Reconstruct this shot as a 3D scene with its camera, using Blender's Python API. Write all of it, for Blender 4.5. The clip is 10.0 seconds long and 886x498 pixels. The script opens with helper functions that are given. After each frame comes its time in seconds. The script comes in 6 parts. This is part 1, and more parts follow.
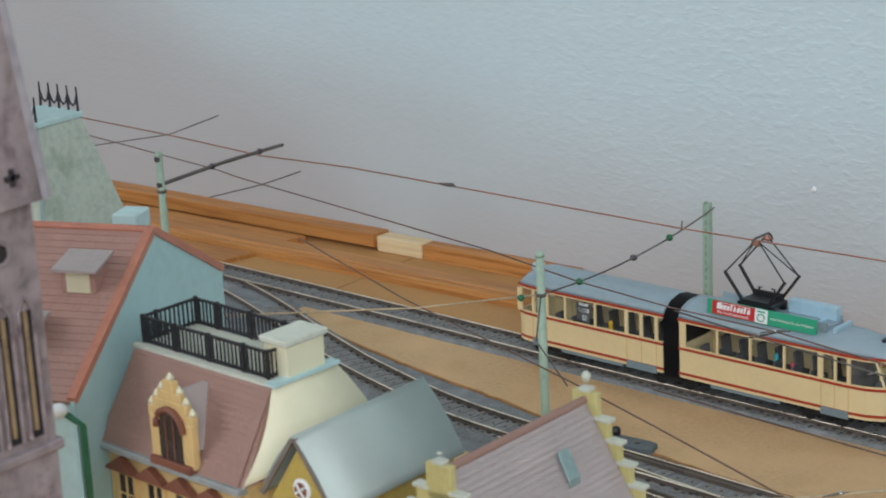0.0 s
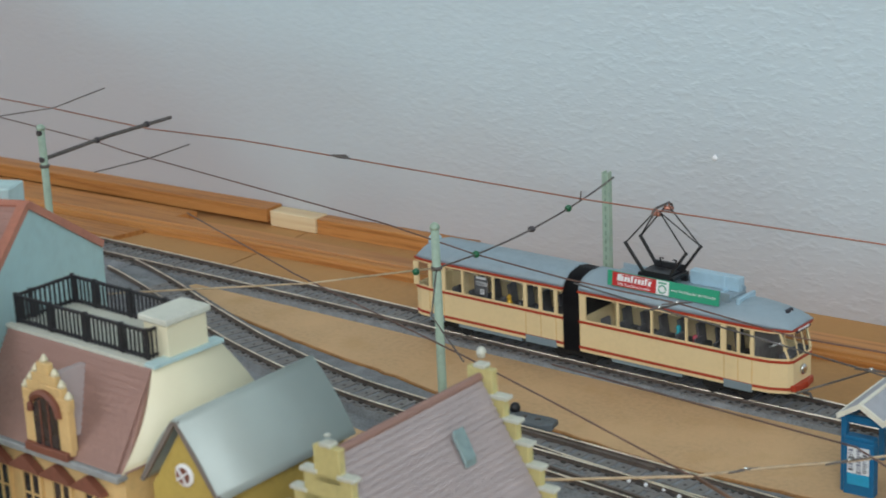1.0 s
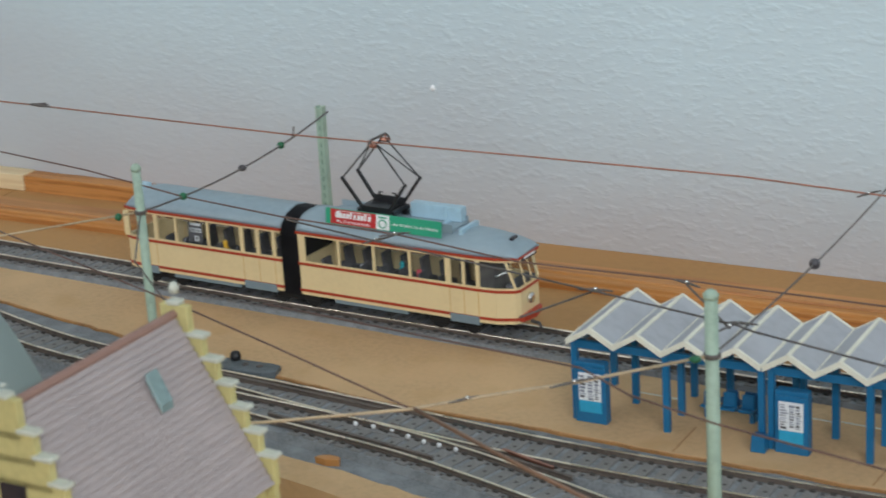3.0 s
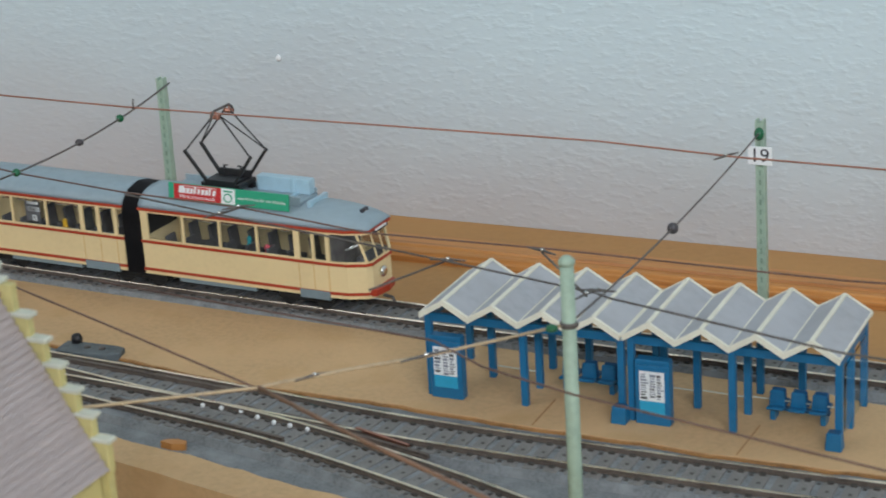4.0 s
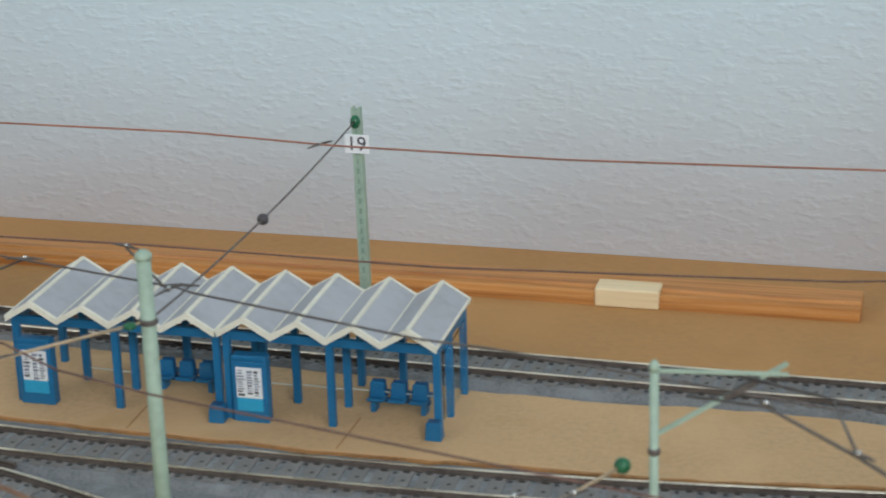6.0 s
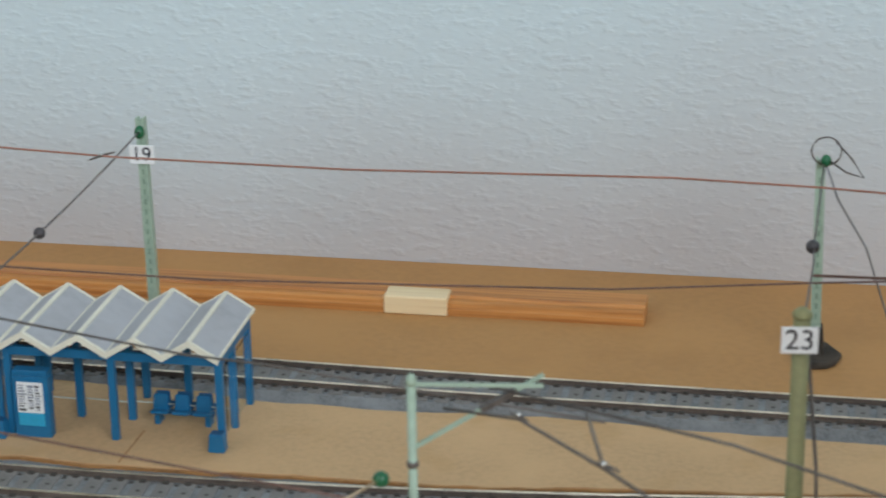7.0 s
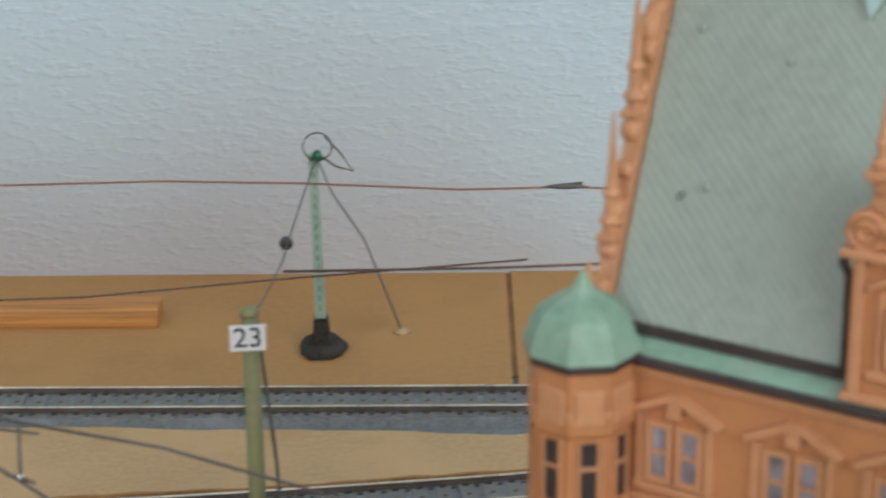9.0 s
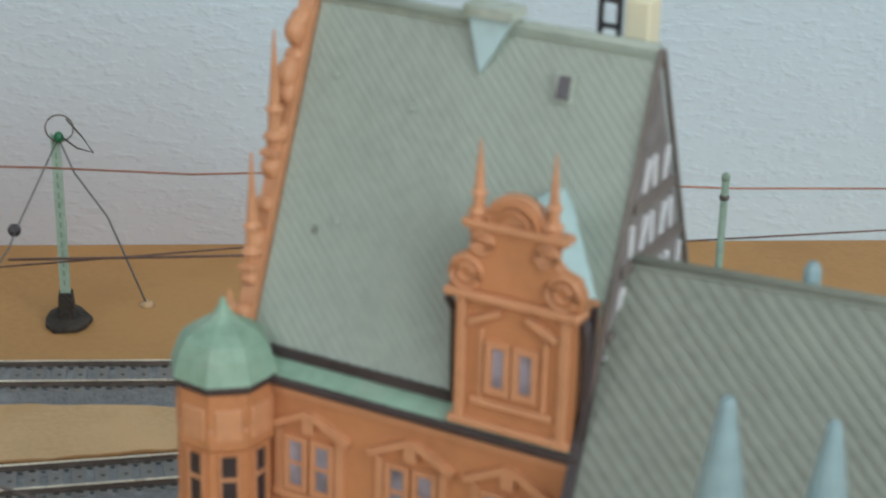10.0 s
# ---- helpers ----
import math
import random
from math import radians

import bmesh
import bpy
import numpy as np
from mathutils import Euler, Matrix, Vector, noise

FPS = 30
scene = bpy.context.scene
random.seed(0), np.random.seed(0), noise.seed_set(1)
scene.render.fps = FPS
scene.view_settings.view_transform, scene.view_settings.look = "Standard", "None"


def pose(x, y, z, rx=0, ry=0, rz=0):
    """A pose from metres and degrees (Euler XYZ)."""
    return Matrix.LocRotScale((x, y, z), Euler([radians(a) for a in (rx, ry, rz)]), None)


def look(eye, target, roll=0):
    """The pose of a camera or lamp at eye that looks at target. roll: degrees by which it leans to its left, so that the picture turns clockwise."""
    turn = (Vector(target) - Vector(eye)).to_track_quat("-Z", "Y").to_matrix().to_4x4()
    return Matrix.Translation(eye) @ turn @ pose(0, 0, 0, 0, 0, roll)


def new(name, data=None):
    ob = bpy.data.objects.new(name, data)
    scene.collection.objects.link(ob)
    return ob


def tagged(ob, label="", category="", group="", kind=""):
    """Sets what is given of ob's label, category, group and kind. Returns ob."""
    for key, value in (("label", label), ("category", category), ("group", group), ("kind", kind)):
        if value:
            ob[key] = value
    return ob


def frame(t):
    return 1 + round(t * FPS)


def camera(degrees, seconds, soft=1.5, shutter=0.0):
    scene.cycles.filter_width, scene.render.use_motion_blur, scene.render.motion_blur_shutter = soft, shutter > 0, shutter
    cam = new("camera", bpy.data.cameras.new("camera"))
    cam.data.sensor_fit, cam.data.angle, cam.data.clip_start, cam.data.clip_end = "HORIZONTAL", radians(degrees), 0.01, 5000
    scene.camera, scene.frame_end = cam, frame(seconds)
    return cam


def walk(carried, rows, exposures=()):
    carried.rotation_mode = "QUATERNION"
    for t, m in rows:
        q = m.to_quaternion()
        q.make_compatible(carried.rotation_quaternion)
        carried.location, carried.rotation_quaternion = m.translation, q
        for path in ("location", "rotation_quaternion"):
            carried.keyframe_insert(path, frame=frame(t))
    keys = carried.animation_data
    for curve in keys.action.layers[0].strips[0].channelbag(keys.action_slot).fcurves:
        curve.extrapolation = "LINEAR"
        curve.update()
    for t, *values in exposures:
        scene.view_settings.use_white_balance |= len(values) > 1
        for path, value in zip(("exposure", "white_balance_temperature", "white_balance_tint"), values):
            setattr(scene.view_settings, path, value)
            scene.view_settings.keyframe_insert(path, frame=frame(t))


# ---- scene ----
# ---- camera ----
cam = camera(23.97, 10.0, soft=1.8, shutter=0.3)
cam.data.dof.use_dof = True
cam.data.dof.focus_distance, cam.data.dof.aperture_fstop = 0.9, 43
PATH = [
    (0, pose(0.3432, -0.7175, 0.3558, 73.282, 2.775, 38.608)),
    (0.5, pose(0.3330, -0.7042, 0.3485, 72.872, 2.813, 37.250)),
    (1, pose(0.3298, -0.6947, 0.3463, 72.491, 2.591, 35.859)),
    (1.5, pose(0.3253, -0.6864, 0.3413, 72.343, 2.682, 34.628)),
    (2, pose(0.3199, -0.6753, 0.3352, 71.989, 2.943, 33.034)),
    (2.5, pose(0.3180, -0.6662, 0.3279, 71.786, 3.227, 31.125)),
    (3, pose(0.3217, -0.6582, 0.3228, 71.095, 3.409, 28.325)),
    (4.3, pose(0.3120, -0.6283, 0.3081, 70.186, 3.167, 23.095)),
    (4.5, pose(0.3148, -0.6256, 0.3074, 70.138, 3.047, 22.152)),
    (5, pose(0.3150, -0.6184, 0.3040, 69.972, 2.703, 19.866)),
    (5.5, pose(0.3217, -0.6129, 0.3017, 70.110, 2.098, 17.706)),
    (6, pose(0.3254, -0.6101, 0.3004, 69.881, 1.662, 14.706)),
    (6.2, pose(0.3266, -0.6103, 0.3016, 69.950, 1.481, 13.953)),
    (7.3, pose(0.3496, -0.6054, 0.3052, 69.554, 0.525, 8.920)),
    (7.5, pose(0.3517, -0.6050, 0.3045, 69.454, 0.349, 8.126)),
    (8, pose(0.3625, -0.6033, 0.3054, 69.306, 0.174, 5.636)),
    (8.5, pose(0.3782, -0.6081, 0.3054, 69.257, 0.434, 3.206)),
    (9, pose(0.3948, -0.6085, 0.3104, 69.336, 0.451, -0.102)),
    (9.5, pose(0.4140, -0.6179, 0.3249, 69.147, -0.700, -2.971)),
    (10, pose(0.4311, -0.6326, 0.3414, 67.292, -1.445, -4.194)),
]
walk(cam, PATH, exposures=((0, 0.06), (3, 0.08), (4.5, 0.12), (6.2, 0.11), (8, 0.03), (10, -0.03)))

# ---- light ----
world = bpy.data.worlds.new("World")
scene.world = world
world.use_nodes = True
bgn = world.node_tree.nodes["Background"]
sky = world.node_tree.nodes.new("ShaderNodeTexSky")
sky.sky_type = "NISHITA"
sky.sun_disc = False
sky.sun_elevation, sky.sun_rotation = radians(40), radians(20)
world.node_tree.links.new(sky.outputs[0], bgn.inputs[0])
bgn.inputs[1].default_value = 0.1


def window_lamp(name, x, z, w, h, power, colour):
    lamp = bpy.data.lights.new(name, "AREA")
    lamp.shape, lamp.size, lamp.size_y, lamp.energy, lamp.color = "RECTANGLE", w, h, power, colour
    ob = new(name, lamp)
    ob.matrix_world = look((x, -1.98, z), (0.15, 0.1, 0.0))


window_lamp("window_light", 1.45, 1.22, 1.5, 1.05, 35, (0.91, 0.955, 1.0))
window_lamp("window_light", -1.25, 1.22, 1.2, 1.05, 16, (0.92, 0.955, 1.0))
# ---- materials ----


def mat(name, colour, rough=0.6, metal=0.0, vary=0.12, scale=300.0, bump=0.0, bump_scale=900.0, streak=None, dark=None, coarse=None, random_tint=0.0, glass=False, stretch=None):
    m = bpy.data.materials.new(name)
    m.use_nodes = True
    nt = m.node_tree
    nodes, links = nt.nodes, nt.links
    b = nodes["Principled BSDF"]
    b.inputs["Roughness"].default_value, b.inputs["Metallic"].default_value = rough, metal
    b.inputs["Base Color"].default_value = (*colour, 1)
    if glass:
        b.inputs["Transmission Weight"].default_value = 1.0
        b.inputs["IOR"].default_value = 1.05
        return m
    tc = nodes.new("ShaderNodeTexCoord")
    mp = nodes.new("ShaderNodeMapping")
    mp.inputs["Scale"].default_value = stretch or (1, 1, 1)
    links.new(tc.outputs["Object"], mp.inputs[0])

    def field(sc, detail=4.0):
        n = nodes.new("ShaderNodeTexNoise")
        n.inputs["Scale"].default_value, n.inputs["Detail"].default_value = sc, detail
        links.new(mp.outputs[0], n.inputs[0])
        return n

    def mixed(a_socket, colour_b, factor, kind="MIX"):
        x = nodes.new("ShaderNodeMix")
        x.data_type, x.blend_type = "RGBA", kind
        links.new(factor, x.inputs[0])
        links.new(a_socket, x.inputs[6])
        x.inputs[7].default_value = (*colour_b, 1)
        return x.outputs[2]

    def ramp(socket, lo, hi, top=1.0):
        r = nodes.new("ShaderNodeMapRange")
        r.inputs["From Min"].default_value, r.inputs["From Max"].default_value, r.inputs["To Max"].default_value = lo, hi, top
        links.new(socket, r.inputs[0])
        return r.outputs[0]

    base = nodes.new("ShaderNodeRGB")
    base.outputs[0].default_value = (*colour, 1)
    out = base.outputs[0]
    fine = field(scale)
    wide = field(coarse or scale / 9, 3.0)
    out = mixed(out, tuple(c * (1 - 1.8 * vary) for c in colour), ramp(fine.outputs[0], 0.4, 0.7))
    out = mixed(out, tuple(min(1, c * (1 + 1.2 * vary)) for c in colour), ramp(wide.outputs[0], 0.45, 0.7))
    if dark:
        third = field((coarse or scale / 9) * 1.7, 5.0)
        out = mixed(out, dark, ramp(third.outputs[0], 0.55, 0.75, 0.75))
    if random_tint:
        info = nodes.new("ShaderNodeObjectInfo")
        out = mixed(out, tuple(c * (1 - random_tint) for c in colour), info.outputs["Random"])
    links.new(out, b.inputs["Base Color"])
    rr = nodes.new("ShaderNodeMapRange")
    rr.inputs["To Min"].default_value, rr.inputs["To Max"].default_value = max(0.05, rough - 0.12), min(1, rough + 0.12)
    links.new(wide.outputs[0], rr.inputs[0])
    links.new(rr.outputs[0], b.inputs["Roughness"])
    if bump:
        bn = nodes.new("ShaderNodeBump")
        bn.inputs["Strength"].default_value, bn.inputs["Distance"].default_value = min(1.0, bump), 0.0006
        links.new(field(bump_scale).outputs[0], bn.inputs["Height"])
        links.new(bn.outputs[0], b.inputs["Normal"])
    return m


def wood(name, colour, dark, ring=420.0, rough=0.45):
    """Wood with long grain along x."""
    m = mat(name, colour, rough, 0, 0.12, 90, 0.25, 700, stretch=(0.06, 1, 1))
    nt = m.node_tree
    b = nt.nodes["Principled BSDF"]
    tc = nt.nodes.new("ShaderNodeTexCoord")
    mp = nt.nodes.new("ShaderNodeMapping")
    mp.inputs["Scale"].default_value = (0.03, 1, 1)
    nt.links.new(tc.outputs["Object"], mp.inputs[0])
    n = nt.nodes.new("ShaderNodeTexNoise")
    n.inputs["Scale"].default_value, n.inputs["Detail"].default_value = ring, 5
    nt.links.new(mp.outputs[0], n.inputs[0])
    r = nt.nodes.new("ShaderNodeMapRange")
    r.inputs["From Min"].default_value, r.inputs["From Max"].default_value, r.inputs["To Max"].default_value = 0.45, 0.65, 0.8
    nt.links.new(n.outputs[0], r.inputs[0])
    x = nt.nodes.new("ShaderNodeMix")
    x.data_type = "RGBA"
    nt.links.new(r.outputs[0], x.inputs[0])
    old = b.inputs["Base Color"].links[0].from_socket
    nt.links.new(old, x.inputs[6])
    x.inputs[7].default_value = (*dark, 1)
    nt.links.new(x.outputs[2], b.inputs["Base Color"])
    return m


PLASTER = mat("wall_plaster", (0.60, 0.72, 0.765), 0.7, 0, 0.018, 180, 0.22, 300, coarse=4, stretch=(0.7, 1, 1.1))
ROOM = mat("room_paint", (0.76, 0.77, 0.77), 0.9, 0, 0.04, 40)
CARPET = mat("room_floor", (0.22, 0.17, 0.12), 0.9, 0, 0.2, 60)
TAN = mat("tan_board", (0.625, 0.41, 0.215), 0.8, 0, 0.07, 420, 0.4, 900, dark=(0.55, 0.34, 0.155), coarse=22)
BACKBOARD = mat("back_board", (0.51, 0.272, 0.098), 0.7, 0, 0.05, 300, 0.2, 900, dark=(0.44, 0.23, 0.08), coarse=14)
JOINT_SHADE = mat("joint_shade", (0.30, 0.16, 0.06), 0.85, 0, 0.2, 700, 0.6, 1500)
RIM = mat("sawn_rim", (0.40, 0.20, 0.07), 0.85, 0, 0.2, 500, 0.4, 1500)
PINE = wood("pine", (0.58, 0.26, 0.075), (0.36, 0.13, 0.03))
PALE = wood("pale_wood", (0.85, 0.68, 0.42), (0.75, 0.55, 0.3))
FOAM = mat("ballast_foam", (0.255, 0.27, 0.28), 0.95, 0, 0.2, 900, 1.0, 1800, dark=(0.21, 0.225, 0.235))
SLEEPER = mat("sleeper_plastic", (0.255, 0.245, 0.235), 0.75, 0, 0.2, 800, 0.3, 2500, random_tint=0.16)
CHAIR_AND_SHADE = mat("rail_chair_and_slot_shade", (0.075, 0.068, 0.06), 0.8, 0, 0.2, 600)
STEEL = mat("rail_steel", (0.88, 0.77, 0.62), 0.3, 1.0, 0.15, 600)
DARKGREY = mat("dark_grey_plastic", (0.12, 0.14, 0.15), 0.6, 0, 0.2, 500)
BLACK = mat("black_plastic", (0.018, 0.018, 0.02), 0.4, 0, 0.2, 700)
MATTBLACK = mat("underframe_black", (0.010, 0.010, 0.010), 0.8, 0, 0.2, 700)
CREAM = mat("cream_paint", (0.80, 0.64, 0.36), 0.38, 0, 0.025, 500)
RED = mat("red_paint", (0.42, 0.045, 0.018), 0.4, 0, 0.05, 500)
ROOFGREY = mat("grey_roof_paint", (0.30, 0.385, 0.435), 0.42, 0, 0.05, 300)
PALEBLUE = mat("pale_blue_plastic", (0.40, 0.58, 0.68), 0.35, 0, 0.06, 300)
STEPGREY = mat("step_grey", (0.20, 0.27, 0.31), 0.5, 0, 0.05, 300)
INSIDE = mat("grey_interior", (0.21, 0.195, 0.18), 0.7, 0, 0.2, 300)
SEATGREY = mat("seat_grey", (0.11, 0.11, 0.115), 0.6, 0, 0.2, 300)
GLASS = mat("window_glass", (0.85, 0.9, 0.92), 0.02, glass=True)
COPPER = mat("copper", (0.46, 0.22, 0.16), 0.42, 1.0, 0.1, 700)
WIRE = mat("wire_brown", (0.17, 0.095, 0.075), 0.45, 0.3, 0.2, 500)
GREYWIRE = mat("wire_grey", (0.13, 0.115, 0.105), 0.5, 0.3, 0.2, 500)
PALEWIRE = mat("wire_pale", (0.55, 0.42, 0.27), 0.5, 0.2, 0.15, 500)
SOLDER = mat("solder_silver", (0.72, 0.72, 0.70), 0.25, 1.0, 0.1, 500)
MAST = mat("mast_green", (0.36, 0.48, 0.38), 0.55, 0, 0.1, 500, dark=(0.29, 0.40, 0.31))
MASTRIVET = mat("mast_rivet", (0.24, 0.34, 0.26), 0.6, 0, 0.1, 500)
OLIVE = mat("mast_olive", (0.27, 0.27, 0.13), 0.6, 0, 0.12, 500)
BEAD = mat("green_bead", (0.015, 0.13, 0.055), 0.3, 0, 0.1, 500)
DARKBEAD = mat("dark_bead", (0.06, 0.055, 0.06), 0.4, 0, 0.2, 500)
ROCK = mat("mast_foot_dark", (0.055, 0.045, 0.035), 0.9, 0, 0.4, 900, 0.8, 1600)
BLUE = mat("blue_plastic", (0.012, 0.155, 0.33), 0.42, 0, 0.07, 500)
LIGHTBLUE = mat("light_blue_panel", (0.03, 0.38, 0.62), 0.4, 0, 0.04, 500)
NAVY = mat("navy_plastic", (0.012, 0.085, 0.20), 0.45, 0, 0.1, 500)
ROOFCREAM = mat("cream_trim", (0.82, 0.79, 0.66), 0.5, 0, 0.04, 600)
FROST = mat("frosted_panel", (0.44, 0.45, 0.48), 0.5, 0, 0.07, 250, dark=(0.40, 0.40, 0.42))
WHITE = mat("white_print", (0.85, 0.87, 0.88), 0.5, 0, 0.02, 600)
INK = mat("dark_print", (0.03, 0.03, 0.04), 0.5, 0, 0.05, 600)
PRINT = mat("grey_print", (0.24, 0.26, 0.32), 0.5, 0, 0.05, 600)
ADRED = mat("advert_red", (0.55, 0.03, 0.035), 0.35, 0, 0.03, 600)
ADGREEN = mat("advert_green", (0.03, 0.36, 0.21), 0.35, 0, 0.03, 600)
YELLOW = mat("yellow_figure", (0.75, 0.42, 0.02), 0.5, 0, 0.05, 600)
PINK = mat("pink_figure", (0.72, 0.10, 0.13), 0.5, 0, 0.05, 600)
TEAL = mat("teal_figure", (0.03, 0.40, 0.45), 0.5, 0, 0.05, 600)
BROWNTILE = mat("brown_roof_tile", (0.36, 0.215, 0.175), 0.7, 0, 0.1, 700, 0.3, 1500, random_tint=0.1)
GREYTILE = mat("grey_roof_tile", (0.45, 0.385, 0.375), 0.65, 0, 0.06, 600, 0.3, 1500, random_tint=0.08)
REDTILE = mat("red_roof_tile", (0.45, 0.26, 0.215), 0.7, 0, 0.09, 700, 0.3, 1500, random_tint=0.1)
VERGE = mat("red_verge", (0.52, 0.21, 0.14), 0.6, 0, 0.08, 500)
TURQ = mat("turquoise_wall", (0.44, 0.66, 0.67), 0.6, 0, 0.04, 300)
TIN = mat("silver_card", (0.40, 0.465, 0.435), 0.45, 0.2, 0.05, 60)
CREAMCARD = mat("cream_card", (0.78, 0.73, 0.52), 0.45, 0.05, 0.04, 80)
PALETURQ = mat("pale_turquoise", (0.50, 0.68, 0.68), 0.55, 0, 0.06, 300)
OCHRE = mat("ochre_wall", (0.50, 0.37, 0.09), 0.65, 0, 0.08, 500, 0.2, 1200)
GOLD = mat("yellow_plaster", (0.72, 0.50, 0.22), 0.6, 0, 0.06, 500)
LIME = mat("yellow_gable", (0.60, 0.53, 0.23), 0.6, 0, 0.07, 500)
CAP = mat("pale_cap", (0.62, 0.64, 0.55), 0.6, 0, 0.06, 500)
BROWNTRIM = mat("brown_trim", (0.22, 0.08, 0.05), 0.6, 0, 0.1, 500)
IRON = mat("iron_black", (0.018, 0.017, 0.02), 0.5, 0, 0.2, 700)
COPPERGREEN = mat("verdigris_sheet", (0.47, 0.53, 0.45), 0.55, 0, 0.12, 400, dark=(0.25, 0.30, 0.22), coarse=45)
GREENROOF = mat("green_roof", (0.375, 0.43, 0.365), 0.4, 0, 0.1, 450, dark=(0.28, 0.325, 0.26), coarse=24)
GREENRIB = mat("green_roof_course", (0.35, 0.41, 0.345), 0.45, 0, 0.08, 450)
GREYROOF = mat("grey_green_roof", (0.27, 0.30, 0.25), 0.65, 0, 0.08, 450)
GREYRIB = mat("grey_green_course", (0.215, 0.24, 0.20), 0.65, 0, 0.08, 450)
DOME = mat("dome_green", (0.27, 0.42, 0.31), 0.55, 0, 0.12, 350, dark=(0.36, 0.42, 0.33), coarse=70)
BRICK = mat("orange_plastic_stone", (0.56, 0.245, 0.105), 0.5, 0, 0.08, 400, 0.15, 900)
BRICKLIGHT = mat("light_orange_stone", (0.62, 0.30, 0.15), 0.5, 0, 0.08, 400, 0.15, 900)
WINDOWDARK = mat("dark_window", (0.035, 0.03, 0.035), 0.15, 0, 0.3, 300)
CURTAIN = mat("curtain_grey", (0.33, 0.31, 0.36), 0.6, 0, 0.3, 250)
GUTTER = mat("gutter_dark", (0.055, 0.04, 0.04), 0.5, 0, 0.2, 500)
TOWERSTONE = mat("mauve_stone", (0.29, 0.235, 0.245), 0.75, 0, 0.25, 150, 0.4, 600, dark=(0.10, 0.055, 0.075), coarse=110)
PALEMAUVE = mat("pale_mauve_stone", (0.36, 0.34, 0.37), 0.75, 0, 0.15, 200, 0.3, 600)
LOUVRE = mat("louvre_brown", (0.32, 0.22, 0.12), 0.7, 0, 0.2, 300)
GREENPIPE = mat("green_pipe", (0.03, 0.17, 0.09), 0.5, 0, 0.1, 500)
GABLEGREY = mat("gable_grey", (0.24, 0.22, 0.21), 0.7, 0, 0.15, 300)
TIMBER = mat("timber_grey", (0.20, 0.17, 0.15), 0.6, 0, 0.1, 500)
DARKTEAL = mat("dark_teal", (0.06, 0.09, 0.085), 0.5, 0, 0.1, 500)
TRAMGLASS = mat("tram_window_glass", (0.74, 0.76, 0.77), 0.02, glass=True)
EAVEGREY = mat("eaves_grey", (0.33, 0.35, 0.35), 0.6, 0, 0.12, 400)
SLATEBLUE = mat("slate_blue", (0.24, 0.34, 0.34), 0.5, 0, 0.08, 500)
PALEGLUE = mat("tan_glue", (0.60, 0.40, 0.22), 0.6, 0, 0.15, 400, 0.4, 900)
RUST = mat("rusty_wire", (0.30, 0.17, 0.11), 0.55, 0.2, 0.15, 500)
STAYGREY = mat("stay_wire_grey", (0.27, 0.28, 0.29), 0.5, 0.2, 0.1, 500)
RAILDARK = mat("rail_side_brown", (0.15, 0.12, 0.10), 0.6, 0.2, 0.2, 600)
CONEGREY = mat("cone_blue_grey", (0.30, 0.44, 0.46), 0.5, 0, 0.1, 300, dark=(0.24, 0.35, 0.37))
nt = PLASTER.node_tree
bump_node = [n for n in nt.nodes if n.type == "BUMP"][0]
tex = nt.nodes.new("ShaderNodeTexNoise")
tex.inputs["Scale"].default_value, tex.inputs["Detail"].default_value = 210.0, 3.0
mapping = [n for n in nt.nodes if n.type == "MAPPING"][0]
mapping.inputs["Scale"].default_value = (0.75, 1.0, 1.5)
bump_node.inputs["Distance"].default_value = 0.001
nt.links.new(mapping.outputs[0], tex.inputs[0])
second = nt.nodes.new("ShaderNodeBump")
second.inputs["Strength"].default_value, second.inputs["Distance"].default_value = 0.34, 0.0008
ridges = nt.nodes.new("ShaderNodeMapRange")
ridges.interpolation_type = "SMOOTHSTEP"
ridges.inputs["From Min"].default_value, ridges.inputs["From Max"].default_value = 0.46, 0.74
nt.links.new(tex.outputs[0], ridges.inputs["Value"])

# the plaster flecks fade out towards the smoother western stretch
# broad uneven trowelling; bounced light and shade painted as a pink low tint
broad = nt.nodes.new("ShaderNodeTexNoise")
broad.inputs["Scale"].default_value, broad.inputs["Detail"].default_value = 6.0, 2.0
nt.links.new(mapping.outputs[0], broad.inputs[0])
third = nt.nodes.new("ShaderNodeBump")
third.inputs["Strength"].default_value, third.inputs["Distance"].default_value = 0.3, 0.004
nt.links.new(broad.outputs[0], third.inputs["Height"])
nt.links.new(second.outputs[0], third.inputs["Normal"])
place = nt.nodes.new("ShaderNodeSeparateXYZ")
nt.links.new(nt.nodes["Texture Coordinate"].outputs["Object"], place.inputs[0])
flecks = nt.nodes.new("ShaderNodeMapRange")
flecks.interpolation_type = "SMOOTHSTEP"
flecks.inputs["From Min"].default_value, flecks.inputs["From Max"].default_value = -0.42, -0.08
flecks.inputs["To Min"].default_value = 0.12
nt.links.new(place.outputs["X"], flecks.inputs["Value"])
relief = nt.nodes.new("ShaderNodeMath")
relief.operation = "MULTIPLY"
nt.links.new(ridges.outputs[0], relief.inputs[0])
nt.links.new(flecks.outputs[0], relief.inputs[1])
nt.links.new(relief.outputs[0], second.inputs["Height"])
bounce_tint = nt.nodes.new("ShaderNodeMath")
bounce_tint.operation = "MULTIPLY_ADD"
bounce_tint.inputs[1].default_value = 0.12
nt.links.new(broad.outputs[0], bounce_tint.inputs[0])
# lets the painted tint climb higher in the west, lower in the east
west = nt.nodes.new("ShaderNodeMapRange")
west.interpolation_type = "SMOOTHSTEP"
